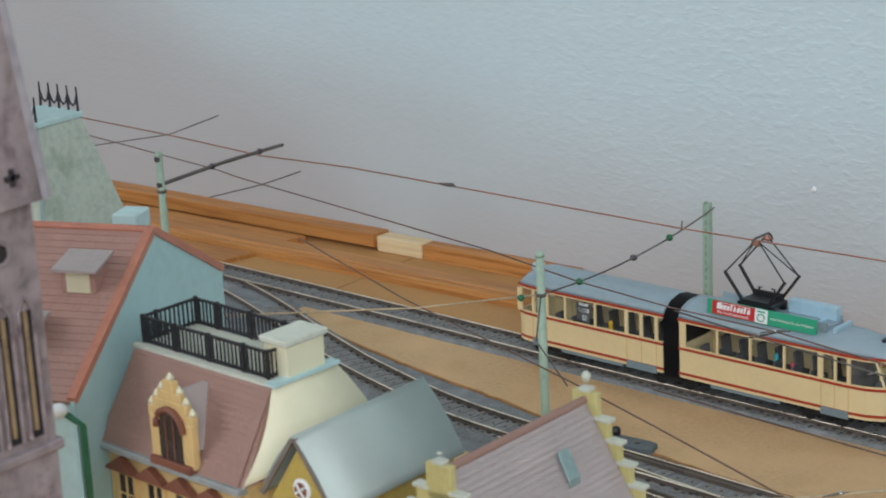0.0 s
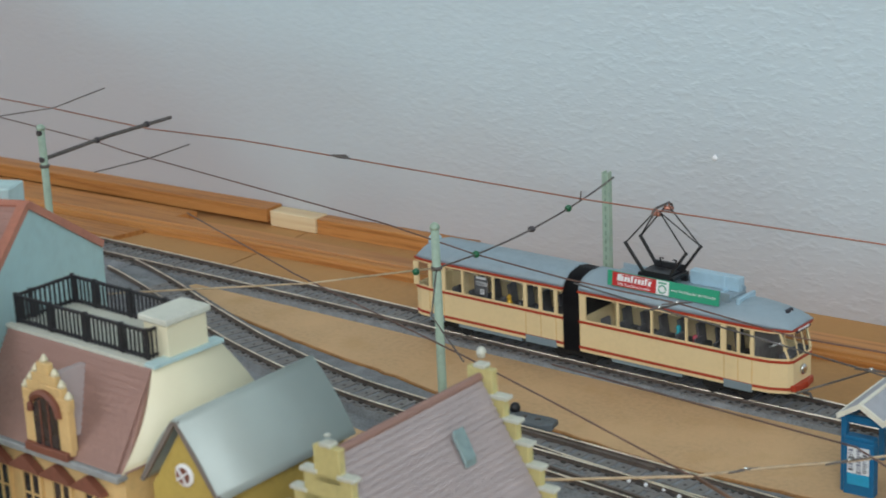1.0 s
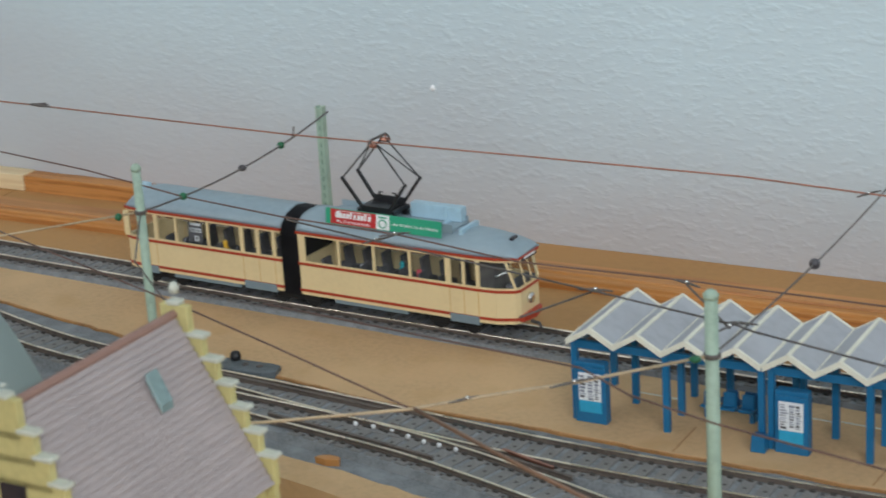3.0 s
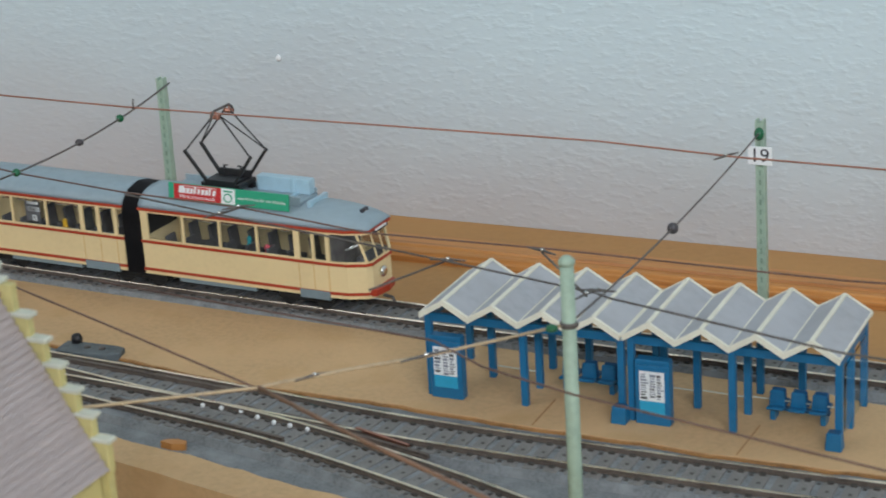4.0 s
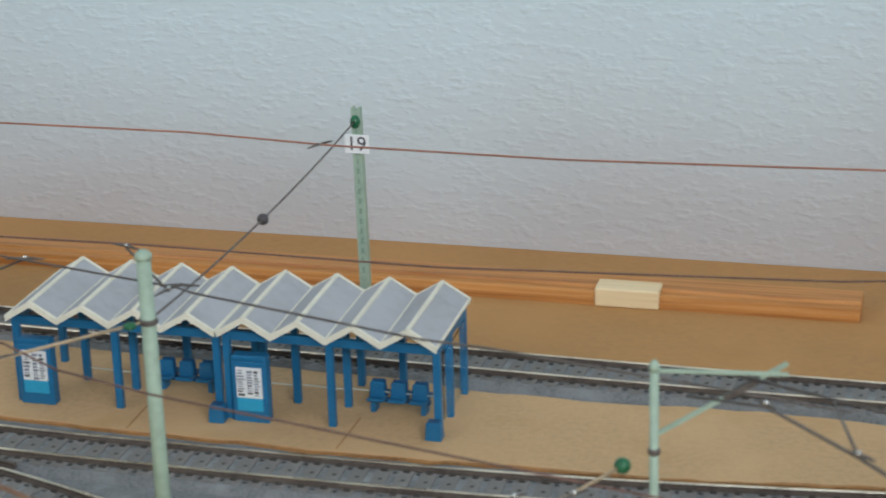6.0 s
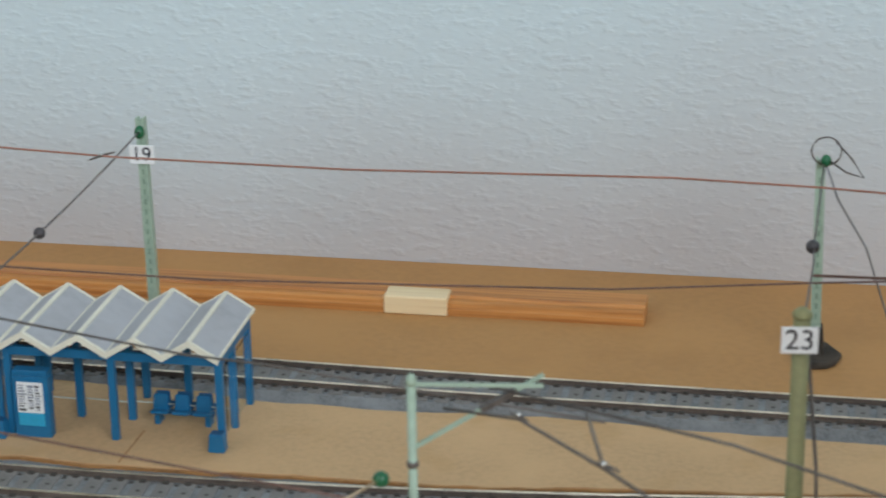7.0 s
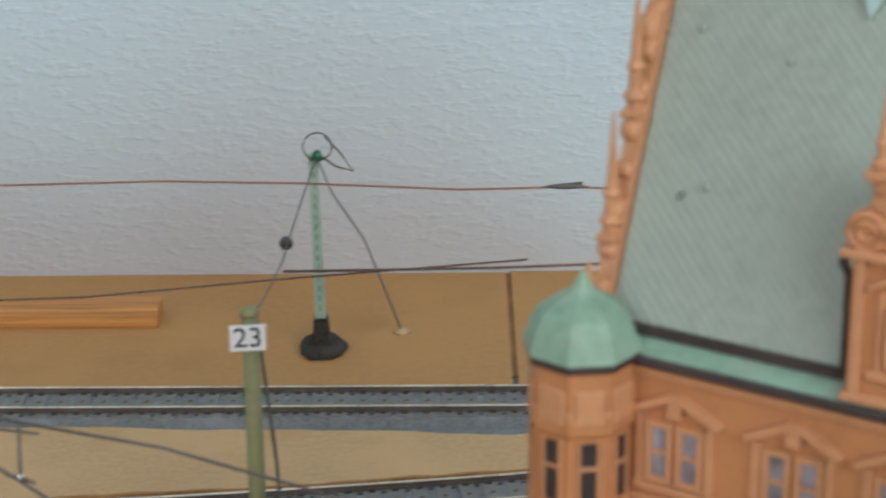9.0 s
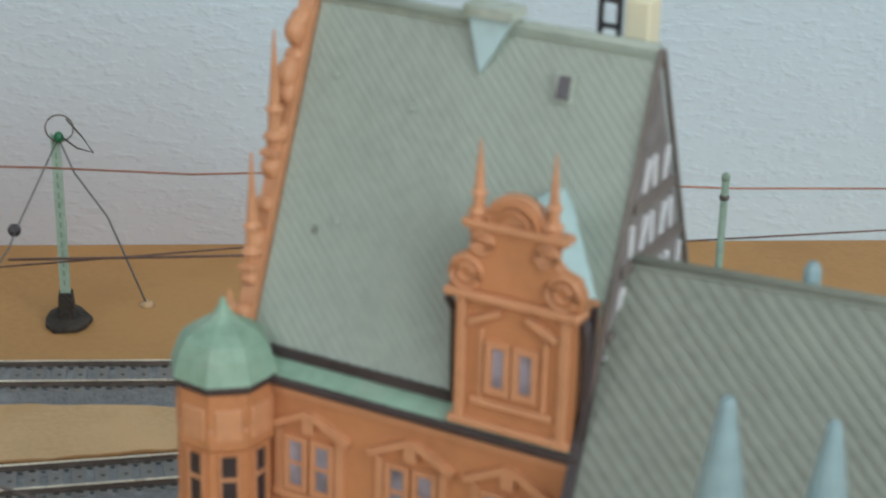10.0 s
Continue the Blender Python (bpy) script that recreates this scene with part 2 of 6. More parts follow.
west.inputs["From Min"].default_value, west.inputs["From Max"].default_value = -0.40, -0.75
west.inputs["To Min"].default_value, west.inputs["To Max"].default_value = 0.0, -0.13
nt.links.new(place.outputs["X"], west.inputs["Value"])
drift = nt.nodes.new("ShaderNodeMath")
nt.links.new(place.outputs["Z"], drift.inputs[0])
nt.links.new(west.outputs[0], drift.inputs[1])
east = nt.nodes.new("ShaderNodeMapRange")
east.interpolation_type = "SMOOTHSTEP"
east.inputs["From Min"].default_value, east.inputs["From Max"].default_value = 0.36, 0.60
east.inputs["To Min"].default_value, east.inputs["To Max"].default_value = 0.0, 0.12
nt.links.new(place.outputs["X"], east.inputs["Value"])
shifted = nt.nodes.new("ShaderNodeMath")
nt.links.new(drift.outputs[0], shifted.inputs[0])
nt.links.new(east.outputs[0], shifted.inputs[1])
nt.links.new(shifted.outputs[0], bounce_tint.inputs[2])
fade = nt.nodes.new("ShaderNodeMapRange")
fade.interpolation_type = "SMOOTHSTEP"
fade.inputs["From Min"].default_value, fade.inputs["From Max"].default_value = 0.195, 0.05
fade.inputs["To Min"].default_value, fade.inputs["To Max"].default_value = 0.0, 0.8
nt.links.new(bounce_tint.outputs[0], fade.inputs["Value"])
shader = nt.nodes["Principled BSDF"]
# pink mixed into the base colour for the bounce and shade above the board
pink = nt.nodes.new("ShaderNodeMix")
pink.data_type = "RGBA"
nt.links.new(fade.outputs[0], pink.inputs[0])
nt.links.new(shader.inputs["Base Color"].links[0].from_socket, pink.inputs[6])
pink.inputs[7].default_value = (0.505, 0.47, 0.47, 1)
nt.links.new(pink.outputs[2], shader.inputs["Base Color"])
nt.links.new(bump_node.outputs[0], second.inputs["Normal"])
nt.links.new(third.outputs[0], shader.inputs["Normal"])
# ---- building helpers (millimetres) ----
MM = 0.001


def V(*p):
    return Vector(p)


def add_box(bm, x0, x1, y0, y1, z0, z1):
    vs = [bm.verts.new((x * MM, y * MM, z * MM)) for x in (x0, x1) for y in (y0, y1) for z in (z0, z1)]
    for f in ((0, 1, 3, 2), (4, 6, 7, 5), (0, 4, 5, 1), (2, 3, 7, 6), (0, 2, 6, 4), (1, 5, 7, 3)):
        bm.faces.new([vs[i] for i in f])
    return vs


def add_hull(bm, corners):
    """Eight corners in the order of add_box."""
    vs = [bm.verts.new(Vector(c) * MM) for c in corners]
    for f in ((0, 1, 3, 2), (4, 6, 7, 5), (0, 4, 5, 1), (2, 3, 7, 6), (0, 2, 6, 4), (1, 5, 7, 3)):
        bm.faces.new([vs[i] for i in f])
    return vs


def add_beam(bm, a, b, w, h, up=(0, 0, 1)):
    """A square bar from a to b."""
    a, b = Vector(a), Vector(b)
    d = (b - a).normalized()
    s = d.cross(Vector(up))
    s = s.normalized() if s.length > 1e-4 else Vector((1, 0, 0))
    u = s.cross(d).normalized()
    add_hull(bm, [p + s * i * w / 2 + u * j * h / 2 for p in (a, b) for i in (-1, 1) for j in (-1, 1)])


def add_tube(bm, pts, radius, seg=6, closed=True):
    """A tube along points; radius is one number or one a point."""
    pts = [Vector(p) for p in pts]
    rs = radius if isinstance(radius, (list, tuple)) else [radius] * len(pts)
    rings, ref = [], None
    for i, p in enumerate(pts):
        d = (pts[min(i + 1, len(pts) - 1)] - pts[max(i - 1, 0)]).normalized()
        if ref is None or abs(d.dot(ref)) > 0.95:
            ref = Vector((0, 0, 1)) if abs(d.z) < 0.9 else Vector((1, 0, 0))
        s = d.cross(ref).normalized()
        u = s.cross(d).normalized()
        rings.append([bm.verts.new((p + (s * math.cos(k * math.tau / seg) + u * math.sin(k * math.tau / seg)) * rs[i]) * MM) for k in range(seg)])
    for r0, r1 in zip(rings, rings[1:]):
        for k in range(seg):
            bm.faces.new((r0[k], r0[(k + 1) % seg], r1[(k + 1) % seg], r1[k]))
    if closed:
        bm.faces.new(rings[0][::-1])
        bm.faces.new(rings[-1])


def add_lathe(bm, centre, profile, seg=12, turn=0.0):
    """Profile of (radius, height) pairs round an upright axis."""
    c = Vector(centre)
    rings = [[bm.verts.new((c + V(r * math.cos(turn + k * math.tau / seg), r * math.sin(turn + k * math.tau / seg), z)) * MM) for k in range(seg)] for r, z in profile]
    for r0, r1 in zip(rings, rings[1:]):
        for k in range(seg):
            bm.faces.new((r0[k], r0[(k + 1) % seg], r1[(k + 1) % seg], r1[k]))
    bm.faces.new(rings[0][::-1])
    bm.faces.new(rings[-1])


def add_prism(bm, outline, z0, z1):
    """An outline in plan (x, y) pulled up from z0 to z1."""
    lo = [bm.verts.new((x * MM, y * MM, z0 * MM)) for x, y in outline]
    hi = [bm.verts.new((x * MM, y * MM, z1 * MM)) for x, y in outline]
    n = len(outline)
    for k in range(n):
        bm.faces.new((lo[k], lo[(k + 1) % n], hi[(k + 1) % n], hi[k]))
    bm.faces.new(hi)
    bm.faces.new(lo[::-1])


def add_plate(bm, pts, thick, normal):
    """A flat plate: corners in space, thickened along normal."""
    n = Vector(normal).normalized() * thick
    a = [bm.verts.new(Vector(p) * MM) for p in pts]
    b = [bm.verts.new((Vector(p) + n) * MM) for p in pts]
    k = len(pts)
    for i in range(k):
        bm.faces.new((a[i], a[(i + 1) % k], b[(i + 1) % k], b[i]))
    bm.faces.new(b)
    bm.faces.new(a[::-1])


def finish(name, bm, material, smooth=False, bevel=0.0):
    bmesh.ops.recalc_face_normals(bm, faces=bm.faces)
    if bevel:
        edges = [e for e in bm.edges if len(e.link_faces) == 2 and e.calc_face_angle(0) > 0.5]
        bmesh.ops.bevel(bm, geom=edges, offset=bevel * MM, segments=1, affect="EDGES", clamp_overlap=True)
    big = [f for f in bm.faces if len(f.verts) > 4]
    if big:
        bmesh.ops.triangulate(bm, faces=big)
    me = bpy.data.meshes.new(name)
    bm.to_mesh(me)
    bm.free()
    me.materials.append(material)
    if smooth:
        for p in me.polygons:
            p.use_smooth = True
    return me


def part(name, bm, material, parent=None, label="", smooth=False, bevel=0.0):
    ob = new(name, finish(name, bm, material, smooth, bevel))
    if parent:
        ob.parent = parent
    if label:
        ob["label"] = label
    return ob


def thing(name, label, category, at=(0, 0, 0), turn=0.0, group="", kind="", size=1.0):
    ob = new(name)
    ob.matrix_basis = pose(at[0] * MM, at[1] * MM, at[2] * MM, 0, 0, turn)
    ob.empty_display_size = 0.01
    ob.scale = (size, size, size)
    return tagged(ob, label, category, group, kind)


def solid(name, bm, material, label, category, kind="", smooth=False, bevel=0.0, group=""):
    return tagged(part(name, bm, material, None, "", smooth, bevel), label, category, group, kind)


def B():
    return bmesh.new()


def piece(name, me, parent, m):
    ob = new(name, me)
    ob.parent = parent
    ob.matrix_basis = m
    return ob


def text_mesh(name, words, size, material, parent, m, label=""):
    cu = bpy.data.curves.new(name, "FONT")
    cu.body, cu.size, cu.align_x, cu.align_y, cu.extrude = words, size * MM, "CENTER", "CENTER", 0.00004
    tmp = bpy.data.objects.new(name, cu)
    scene.collection.objects.link(tmp)
    me = bpy.data.meshes.new_from_object(tmp.evaluated_get(bpy.context.evaluated_depsgraph_get()))
    bpy.data.objects.remove(tmp)
    me.materials.clear()
    me.materials.append(material)
    ob = new(name, me)
    if parent:
        ob.parent = parent
    ob.matrix_basis = m
    if label:
        ob["label"] = label
    return ob


def curve_y(knots):
    """A smooth line y(x) through knots (Catmull-Rom by cubic Hermite)."""
    xs, ys = [k[0] for k in knots], [k[1] for k in knots]
    slopes = [(ys[min(i + 1, len(xs) - 1)] - ys[max(i - 1, 0)]) / (xs[min(i + 1, len(xs) - 1)] - xs[max(i - 1, 0)]) for i in range(len(xs))]

    def at(x):
        if x <= xs[0]:
            return ys[0] + slopes[0] * (x - xs[0])
        if x >= xs[-1]:
            return ys[-1] + slopes[-1] * (x - xs[-1])
        i = max(k for k in range(len(xs) - 1) if xs[k] <= x)
        h = xs[i + 1] - xs[i]
        t = (x - xs[i]) / h
        return (2 * t**3 - 3 * t**2 + 1) * ys[i] + (t**3 - 2 * t**2 + t) * h * slopes[i] + (-2 * t**3 + 3 * t**2) * ys[i + 1] + (t**3 - t**2) * h * slopes[i + 1]

    return at


rear_line = curve_y([(-700, 104), (-375, 87), (-150, 73.5), (170, 60.5), (380, 58), (800, 56)])
front_line = curve_y([(-560, 93), (-470, 76), (-420, 58), (-385, 42), (-350, 27), (-312, 12), (-244, -8), (-180, -17), (-115, -22), (-60, -27), (0, -33), (60, -35), (180, -35), (270, -29), (376, -17), (430, -9), (700, 40)])
branch_line = curve_y([(-215, -17), (-115, -36), (-43, -47), (8, -60), (60, -77), (130, -105), (250, -152)])
low_line = curve_y([(-260, -40), (-100, -76), (-50, -88), (40, -112), (120, -135)])

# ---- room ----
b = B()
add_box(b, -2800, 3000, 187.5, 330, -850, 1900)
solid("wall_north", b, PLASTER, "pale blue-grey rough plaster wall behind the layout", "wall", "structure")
for nm, dims in (("wall_west", (-2930, -2800, -2160, 330)), ("wall_east", (3000, 3130, -2160, 330))):
    b = B()
    add_box(b, *dims, -850, 1900)
    solid(nm, b, ROOM, "plain pale painted room wall", "wall", "structure")
b = B()
W1, W2 = (700, 2200), (-1850, -650)
for x0, x1, z0, z1 in ((-2930, W2[0], -850, 1900), (W2[1], W1[0], -850, 1900), (W1[1], 3130, -850, 1900), (W2[0], W2[1], -850, 690), (W2[0], W2[1], 1760, 1900), (W1[0], W1[1], -850, 690), (W1[0], W1[1], 1760, 1900)):
    add_box(b, x0, x1, -2160, -2020, z0, z1)
solid("wall_south", b, ROOM, "plain pale painted wall with two window openings", "wall", "structure")
b = B()
add_box(b, -2930, 3130, -2160, 330, -900, -850)
solid("floor", b, CARPET, "dark brown room floor", "floor", "structure")
b = B()
add_box(b, -2930, 3130, -2160, 330, 1900, 1950)
solid("ceiling", b, ROOM, "plain pale ceiling", "ceiling", "structure")

# small chip of bright plaster on the wall
b = B()
add_lathe(b, (-156.5, 187.2, 72.5), [(0.6, -1.4), (1.5, -0.5), (1.1, 0.6), (0.4, 1.5)], 7)
solid("plaster_chip", b, WHITE, "small bright chip on the plaster wall", "chip", smooth=True)

# ---- boards ----
b = B()
add_box(b, -2700, 2900, -900, 187, -60, -22)
solid("ground", b, TAN, "tan wooden baseboard carrying the whole layout", "baseboard", "structure")
b = B()
add_prism(b, [(-2700, -100), (-300, -52), (-95, -78), (-58, -83), (-21, -89), (60, -108), (200, -180), (900, -260), (2900, -260), (2900, 187), (-2700, 187)], -22, -1.2)
solid("ballast_bed", b, FOAM, "blue-grey foam ballast sheet under the tracks", "track bed", "structure")


def ragged(line, x0, x1, step, amp, seed):
    rnd = random.Random(seed)
    pts, x = [], x0
    while x < x1:
        pts.append((x, line(x) + rnd.uniform(-amp, amp) + 0.9 * amp * math.sin(x * 0.06 + seed)))
        x += step * rnd.uniform(0.6, 1.4)
    pts.append((x1, line(x1)))
    return pts


near_edge = curve_y([(-412, 67), (-359, 47), (-268, 26), (-190, 9), (-120, -2), (-60, -8), (3, -9), (70, -13), (190, -13), (267, -9), (375, 3), (415, 8), (620, 46)])
far_rear = curve_y([(135, 45), (165, 41.5), (260, 43), (376, 38), (416, 35.5), (620, 44)])
far_edge = lambda x: rear_line(x) - 13.0 if x < 120 else far_rear(x) if x > 150 else rear_line(x) - 13.5 + (far_rear(x) - rear_line(x) + 13.5) * (x - 120) / 30
out = ragged(near_edge, -412, 620, 9, 0.8, 3) + ragged(far_edge, -408, 620, 9, 0.9, 5)[::-1]
b = B()
add_prism(b, out, -1.3, 0)
island = solid("platform_board", b, TAN, "tan fibreboard island between the two tracks", "board", "structure")
b = B()
add_prism(b, ragged(lambda x: near_edge(x) - 1.1, -413, 620, 9, 0.8, 3) + ragged(lambda x: near_edge(x) + 4, -413, 620, 9, 0.5, 4)[::-1], -1.28, -0.3)
part("cut_rim", b, RIM, island, "scorched brown sawn rim")
for xa, ya, xb, yb in ((122.7, -12.4, 123.6, 13.0), (46.9, -10.6, 46.7, 12.8)):
    b = B()
    add_beam(b, (xa, ya, -0.15), (xb, yb, -0.15), 0.55, 0.42)
    part("board_seam", b, RIM, island, "thin brown seam across the board")
b = B()
add_prism(b, [(-2700, 187), *ragged(lambda x: rear_line(x) + 14.5, -1000, -415.2, 14, 0.7, 7), (-415.2, 187)], -1.3, 0)
solid("back_board", b, BACKBOARD, "orange-brown wooden board beside the stacked planks", "board", "structure")
b = B()
add_prism(b, [(-413.8, 187), *ragged(lambda x: rear_line(x) + 14.5, -413.8, 418.6, 14, 0.7, 8), (419.4, 187)], -1.3, 0)
solid("back_board", b, BACKBOARD, "orange-brown wooden board between track and wall", "board", "structure")
b = B()
add_prism(b, [(421.4, 187), *ragged(lambda x: rear_line(x) + 14.0, 420.8, 900, 14, 0.7, 9), (2900, 70), (2900, 187)], -1.3, 0.5)
solid("back_board", b, BACKBOARD, "second orange-brown board butted with an open joint", "board", "structure")
# brown strips laid in to colour the shade of the two open joints
for xa, xb in ((418.8, 421.2), (-415.1, -413.9)):
    b = B()
    add_hull(b, [(x, y, z) for x in (xa, xb) for y in (92 if xa < 0 else 84, 187) for z in (-1.25, -0.4)])
    solid("joint_filler", b, JOINT_SHADE, "dark strip standing for the shade in the joint between two boards", "joint", "structure")
front_far = curve_y([(-460, 20), (-330, -12), (-260, -32), (-200, -44), (-92, -66), (-25, -79), (20, -86), (70, -99), (120, -122)])
front_near = lambda x: front_far(x) - 8 - 8 * (1 if x < -20 else max(0.1, (120 - x) / 140))
out = ragged(front_far, -460, 110, 8, 0.8, 11) + ragged(front_near, -460, 110, 12, 0.6, 12)[::-1]
b = B()
add_prism(b, out, -21, 1.2)
solid("front_board", b, TAN, "tan fibreboard edge strip with a thick cut rim", "board", "structure")
b = B()
add_prism(b, [(101, -60), (106, -57), (112, -57.5), (117, -60.5), (113, -63), (104, -63)], -1.2, 1.0)
solid("board_scrap", b, TAN, "small tan scrap of fibreboard beside the track", "board scrap")

b = B()
add_prism(b, [(-73, -63), (-69, -61.5), (-65, -62), (-64, -64.5), (-69, -66), (-74, -65)], -1.2, 1.4)
solid("board_scrap", b, PINE, "small orange wood scrap beside the track", "board scrap")

# ---- tracks ----
def sleeper_mesh():
    b = B()
    add_hull(b, [(x * (0.94 if z > 0 else 1), y * (0.985 if z > 0 else 1), z) for x in (-2.7, 2.7) for y in (-12.8, 12.8) for z in (-1.3, 2.3)])
    pale = len(b.faces)
    for s in (-1, 1):
        for o in (-1.75, 1.75):
            add_box(b, -1.0, 1.0, s * 8.25 + o - 0.55, s * 8.25 + o + 0.55, 2.25, 3.1)
    # dark-coloured disc and blocks for the shade in pin hole and rail-side slots
    add_lathe(b, (0.2, 0.4, 2.2), [(0.75, 0), (0.75, 0.18)], 8)
    for y in (-10.3, 6.3):
        add_box(b, 3.0, 4.4, y - 0.7, y + 0.7, 1.5, 1.92)
    b.faces.ensure_lookup_table()
    for f in list(b.faces)[pale:]:
        f.material_index = 1
    me = finish("sleeper", b, SLEEPER)
    me.materials.append(CHAIR_AND_SHADE)
    return me


SLEEPER_MESH = sleeper_mesh()


def add_rail(bm, pts, z0=2.4):
    """A rail: foot, web and head drawn along points in plan."""
    prof = [(-0.95, 0), (0.95, 0), (0.95, 0.4), (0.35, 0.6), (0.35, 1.1), (0.7, 1.25), (0.7, 1.8), (-0.7, 1.8), (-0.7, 1.25), (-0.35, 1.1), (-0.35, 0.6), (-0.95, 0.4)]
    rings = []
    for i, p in enumerate(pts):
        d = (Vector(pts[min(i + 1, len(pts) - 1)]) - Vector(pts[max(i - 1, 0)])).normalized()
        n = Vector((-d.y, d.x))
        rings.append([bm.verts.new(((p[0] + n.x * o) * MM, (p[1] + n.y * o) * MM, (z0 + z) * MM)) for o, z in prof])
    k = len(prof)
    for r0, r1 in zip(rings, rings[1:]):
        for j in range(k):
            bm.faces.new((r0[j], r0[(j + 1) % k], r1[(j + 1) % k], r1[j]))
    bm.faces.new(rings[0])
    bm.faces.new(rings[-1][::-1])


def offset_line(line, x0, x1, off, step=10):
    pts, x = [], x0
    while True:
        s = (line(x + 1) - line(x - 1)) / 2
        c = math.hypot(1, s)
        pts.append((x - s / c * off, line(x) + off / c))
        if x >= x1:
            return pts
        x = min(x1, x + step)


def track(label, line, x0, x1, z=0.0, skip=None, pitch=7.6):
    t = thing("track", label, "track", (0, 0, z), group="railway tracks")
    for off in (-8.25, 8.25):
        b = B()
        add_rail(b, offset_line(line, x0, x1, off))
        rail = part("rail", b, RAILDARK, t, "brown-grey rail with worn bright head")
        b = B()
        head = offset_line(line, x0, x1, off)
        rings = []
        for i, p in enumerate(head):
            d = (Vector(head[min(i + 1, len(head) - 1)]) - Vector(head[max(i - 1, 0)])).normalized()
            rings.append([b.verts.new(((p[0] - d.y * o) * MM, (p[1] + d.x * o) * MM, z * MM)) for o, z in ((-0.62, 4.12), (0.62, 4.12), (0.5, 4.4), (-0.5, 4.4))])
        for r0, r1 in zip(rings, rings[1:]):
            for k in range(4):
                b.faces.new((r0[k], r0[(k + 1) % 4], r1[(k + 1) % 4], r1[k]))
        b.faces.new(rings[0])
        b.faces.new(rings[-1][::-1])
        part("rail_head", b, STEEL, rail, "worn bright steel rail head")
    b = B()
    rows = [offset_line(line, x0, x1, off) for off in (-14.6, -13.2, 13.2, 14.6)]
    rings = [[b.verts.new((p[0] * MM, p[1] * MM, h * MM)) for p, h in zip(q, (-1.25, 1.85, 1.85, -1.25))] for q in zip(*rows)]
    for r0, r1 in zip(rings, rings[1:]):
        for k in range(4):
            b.faces.new((r0[k], r0[(k + 1) % 4], r1[(k + 1) % 4], r1[k]))
    b.faces.new(rings[0])
    b.faces.new(rings[-1][::-1])
    part("ballast_mat", b, FOAM, t, "blue-grey foam ballast mat")
    x = x0
    while x < x1:
        s = (line(x + 1) - line(x - 1)) / 2
        if not (skip and skip(x)):
            piece("sleeper", SLEEPER_MESH, t, pose(x * MM, line(x) * MM, random.uniform(-0.1, 0.1) * MM, 0, 0, math.degrees(math.atan(s))))
        x += pitch / math.hypot(1, s)
    return t


track("straight model railway track with dark sleepers along the wall", rear_line, -690, 760)
track("curving model railway track with dark sleepers before the shelter", front_line, -462, 640, skip=lambda x: x < -425)
branch = track("branching model railway track with dark sleepers", branch_line, -195, 235, -0.15, skip=lambda x: x < -95 and int(x) % 2)
track("lower model railway track at the board's edge", low_line, -250, 110, -20)
# frog and check rails of the turnout
for pts in ([(-150, -13.5), (-110, -17), (-70, -21)], [(-60, -33), (-30, -40), (0, -45), (25, -51)], [(-40, -35.5), (0, -41), (40, -43)], [(-110, -41), (-70, -47), (-30, -54)]):
    b = B()
    add_rail(b, pts, 2.3)
    part("check_rail", b, RAILDARK, branch, "short brown-grey check rail")
b = B()
add_beam(b, (-8, -40, 4.4), (16, -47.6, 4.4), 1.2, 1.0)
part("frog_bar", b, COPPER, branch, "rusty copper-brown frog bar")

# white pins along the turnout and the dark plate beside its frog
for x, y in ((-73.4, -36.1), (-65.5, -36.1), (-56.9, -36.5), (-48.5, -39.3), (-40.5, -41.6), (-33.6, -42.3), (-26, -43.2)):
    b = B()
    add_lathe(b, (x, y, 2.2), [(0.5, 0), (0.95, 0.7), (0.9, 1.3), (0.3, 1.8)], 8)
    part("pin", b, WHITE, branch, "white round pin head", smooth=True)
b = B()
add_prism(b, [(-42, -18.4), (-4.5, -19.2), (-4.2, -22.4), (-38, -22.6)], 1.2, 2.9)
part("frog_plate", b, DARKTEAL, branch, "dark green-grey plate beside the rail", bevel=0.3)

pm = thing("point_motor", "grey plastic point motor with a black knob beside the turnout", "point motor", (-147, 1.5, 0), 2)
b = B()
add_prism(b, [(-14, -5), (9, -5.5), (14, -2), (13, 4), (9, 5), (-14, 5)], -1.2, 2.2)
part("housing", b, DARKGREY, pm, bevel=0.4)
b = B()
add_lathe(b, (-9, 4, 2.2), [(2.2, 0), (2.4, 1.5), (1.8, 3.2), (0.6, 3.8)], 10)
part("knob", b, BLACK, pm, "round black knob", smooth=True)
for dx in (-2, 5):
    b = B()
    add_lathe(b, (dx, 0, 2.2), [(1.4, 0), (1.4, 0.5), (0.8, 0.7)], 8)
    part("screw", b, GREYWIRE, pm)

# ---- wooden strips along the wall ----
def strip(name, x0, x1, y0, y1, z1, label, material=PINE):
    b = B()
    d = y1 - y0
    prof = [(y0, 0), (y0, z1 * 0.42), (y0 + d * 0.06, z1 * 0.5), (y0 + d * 0.07, z1 * 0.72), (y0 + d * 0.12, z1 * 0.8), (y0 + d * 0.3, z1 * 0.84), (y0 + d * 0.33, z1), (y1, z1), (y1, 0)]
    n = 14
    rings = [[b.verts.new(((x0 + (x1 - x0) * i / n) * MM, (y + 0.7 * math.sin(i * 1.3)) * MM, z * MM)) for y, z in prof] for i in range(n + 1)]
    for r0, r1 in zip(rings, rings[1:]):
        for k in range(len(prof)):
            b.faces.new((r0[k], r0[(k + 1) % len(prof)], r1[(k + 1) % len(prof)], r1[k]))
    b.faces.new(rings[0])
    b.faces.new(rings[-1][::-1])
    return solid(name, b, material, label, "wooden strip", group="wooden strips")


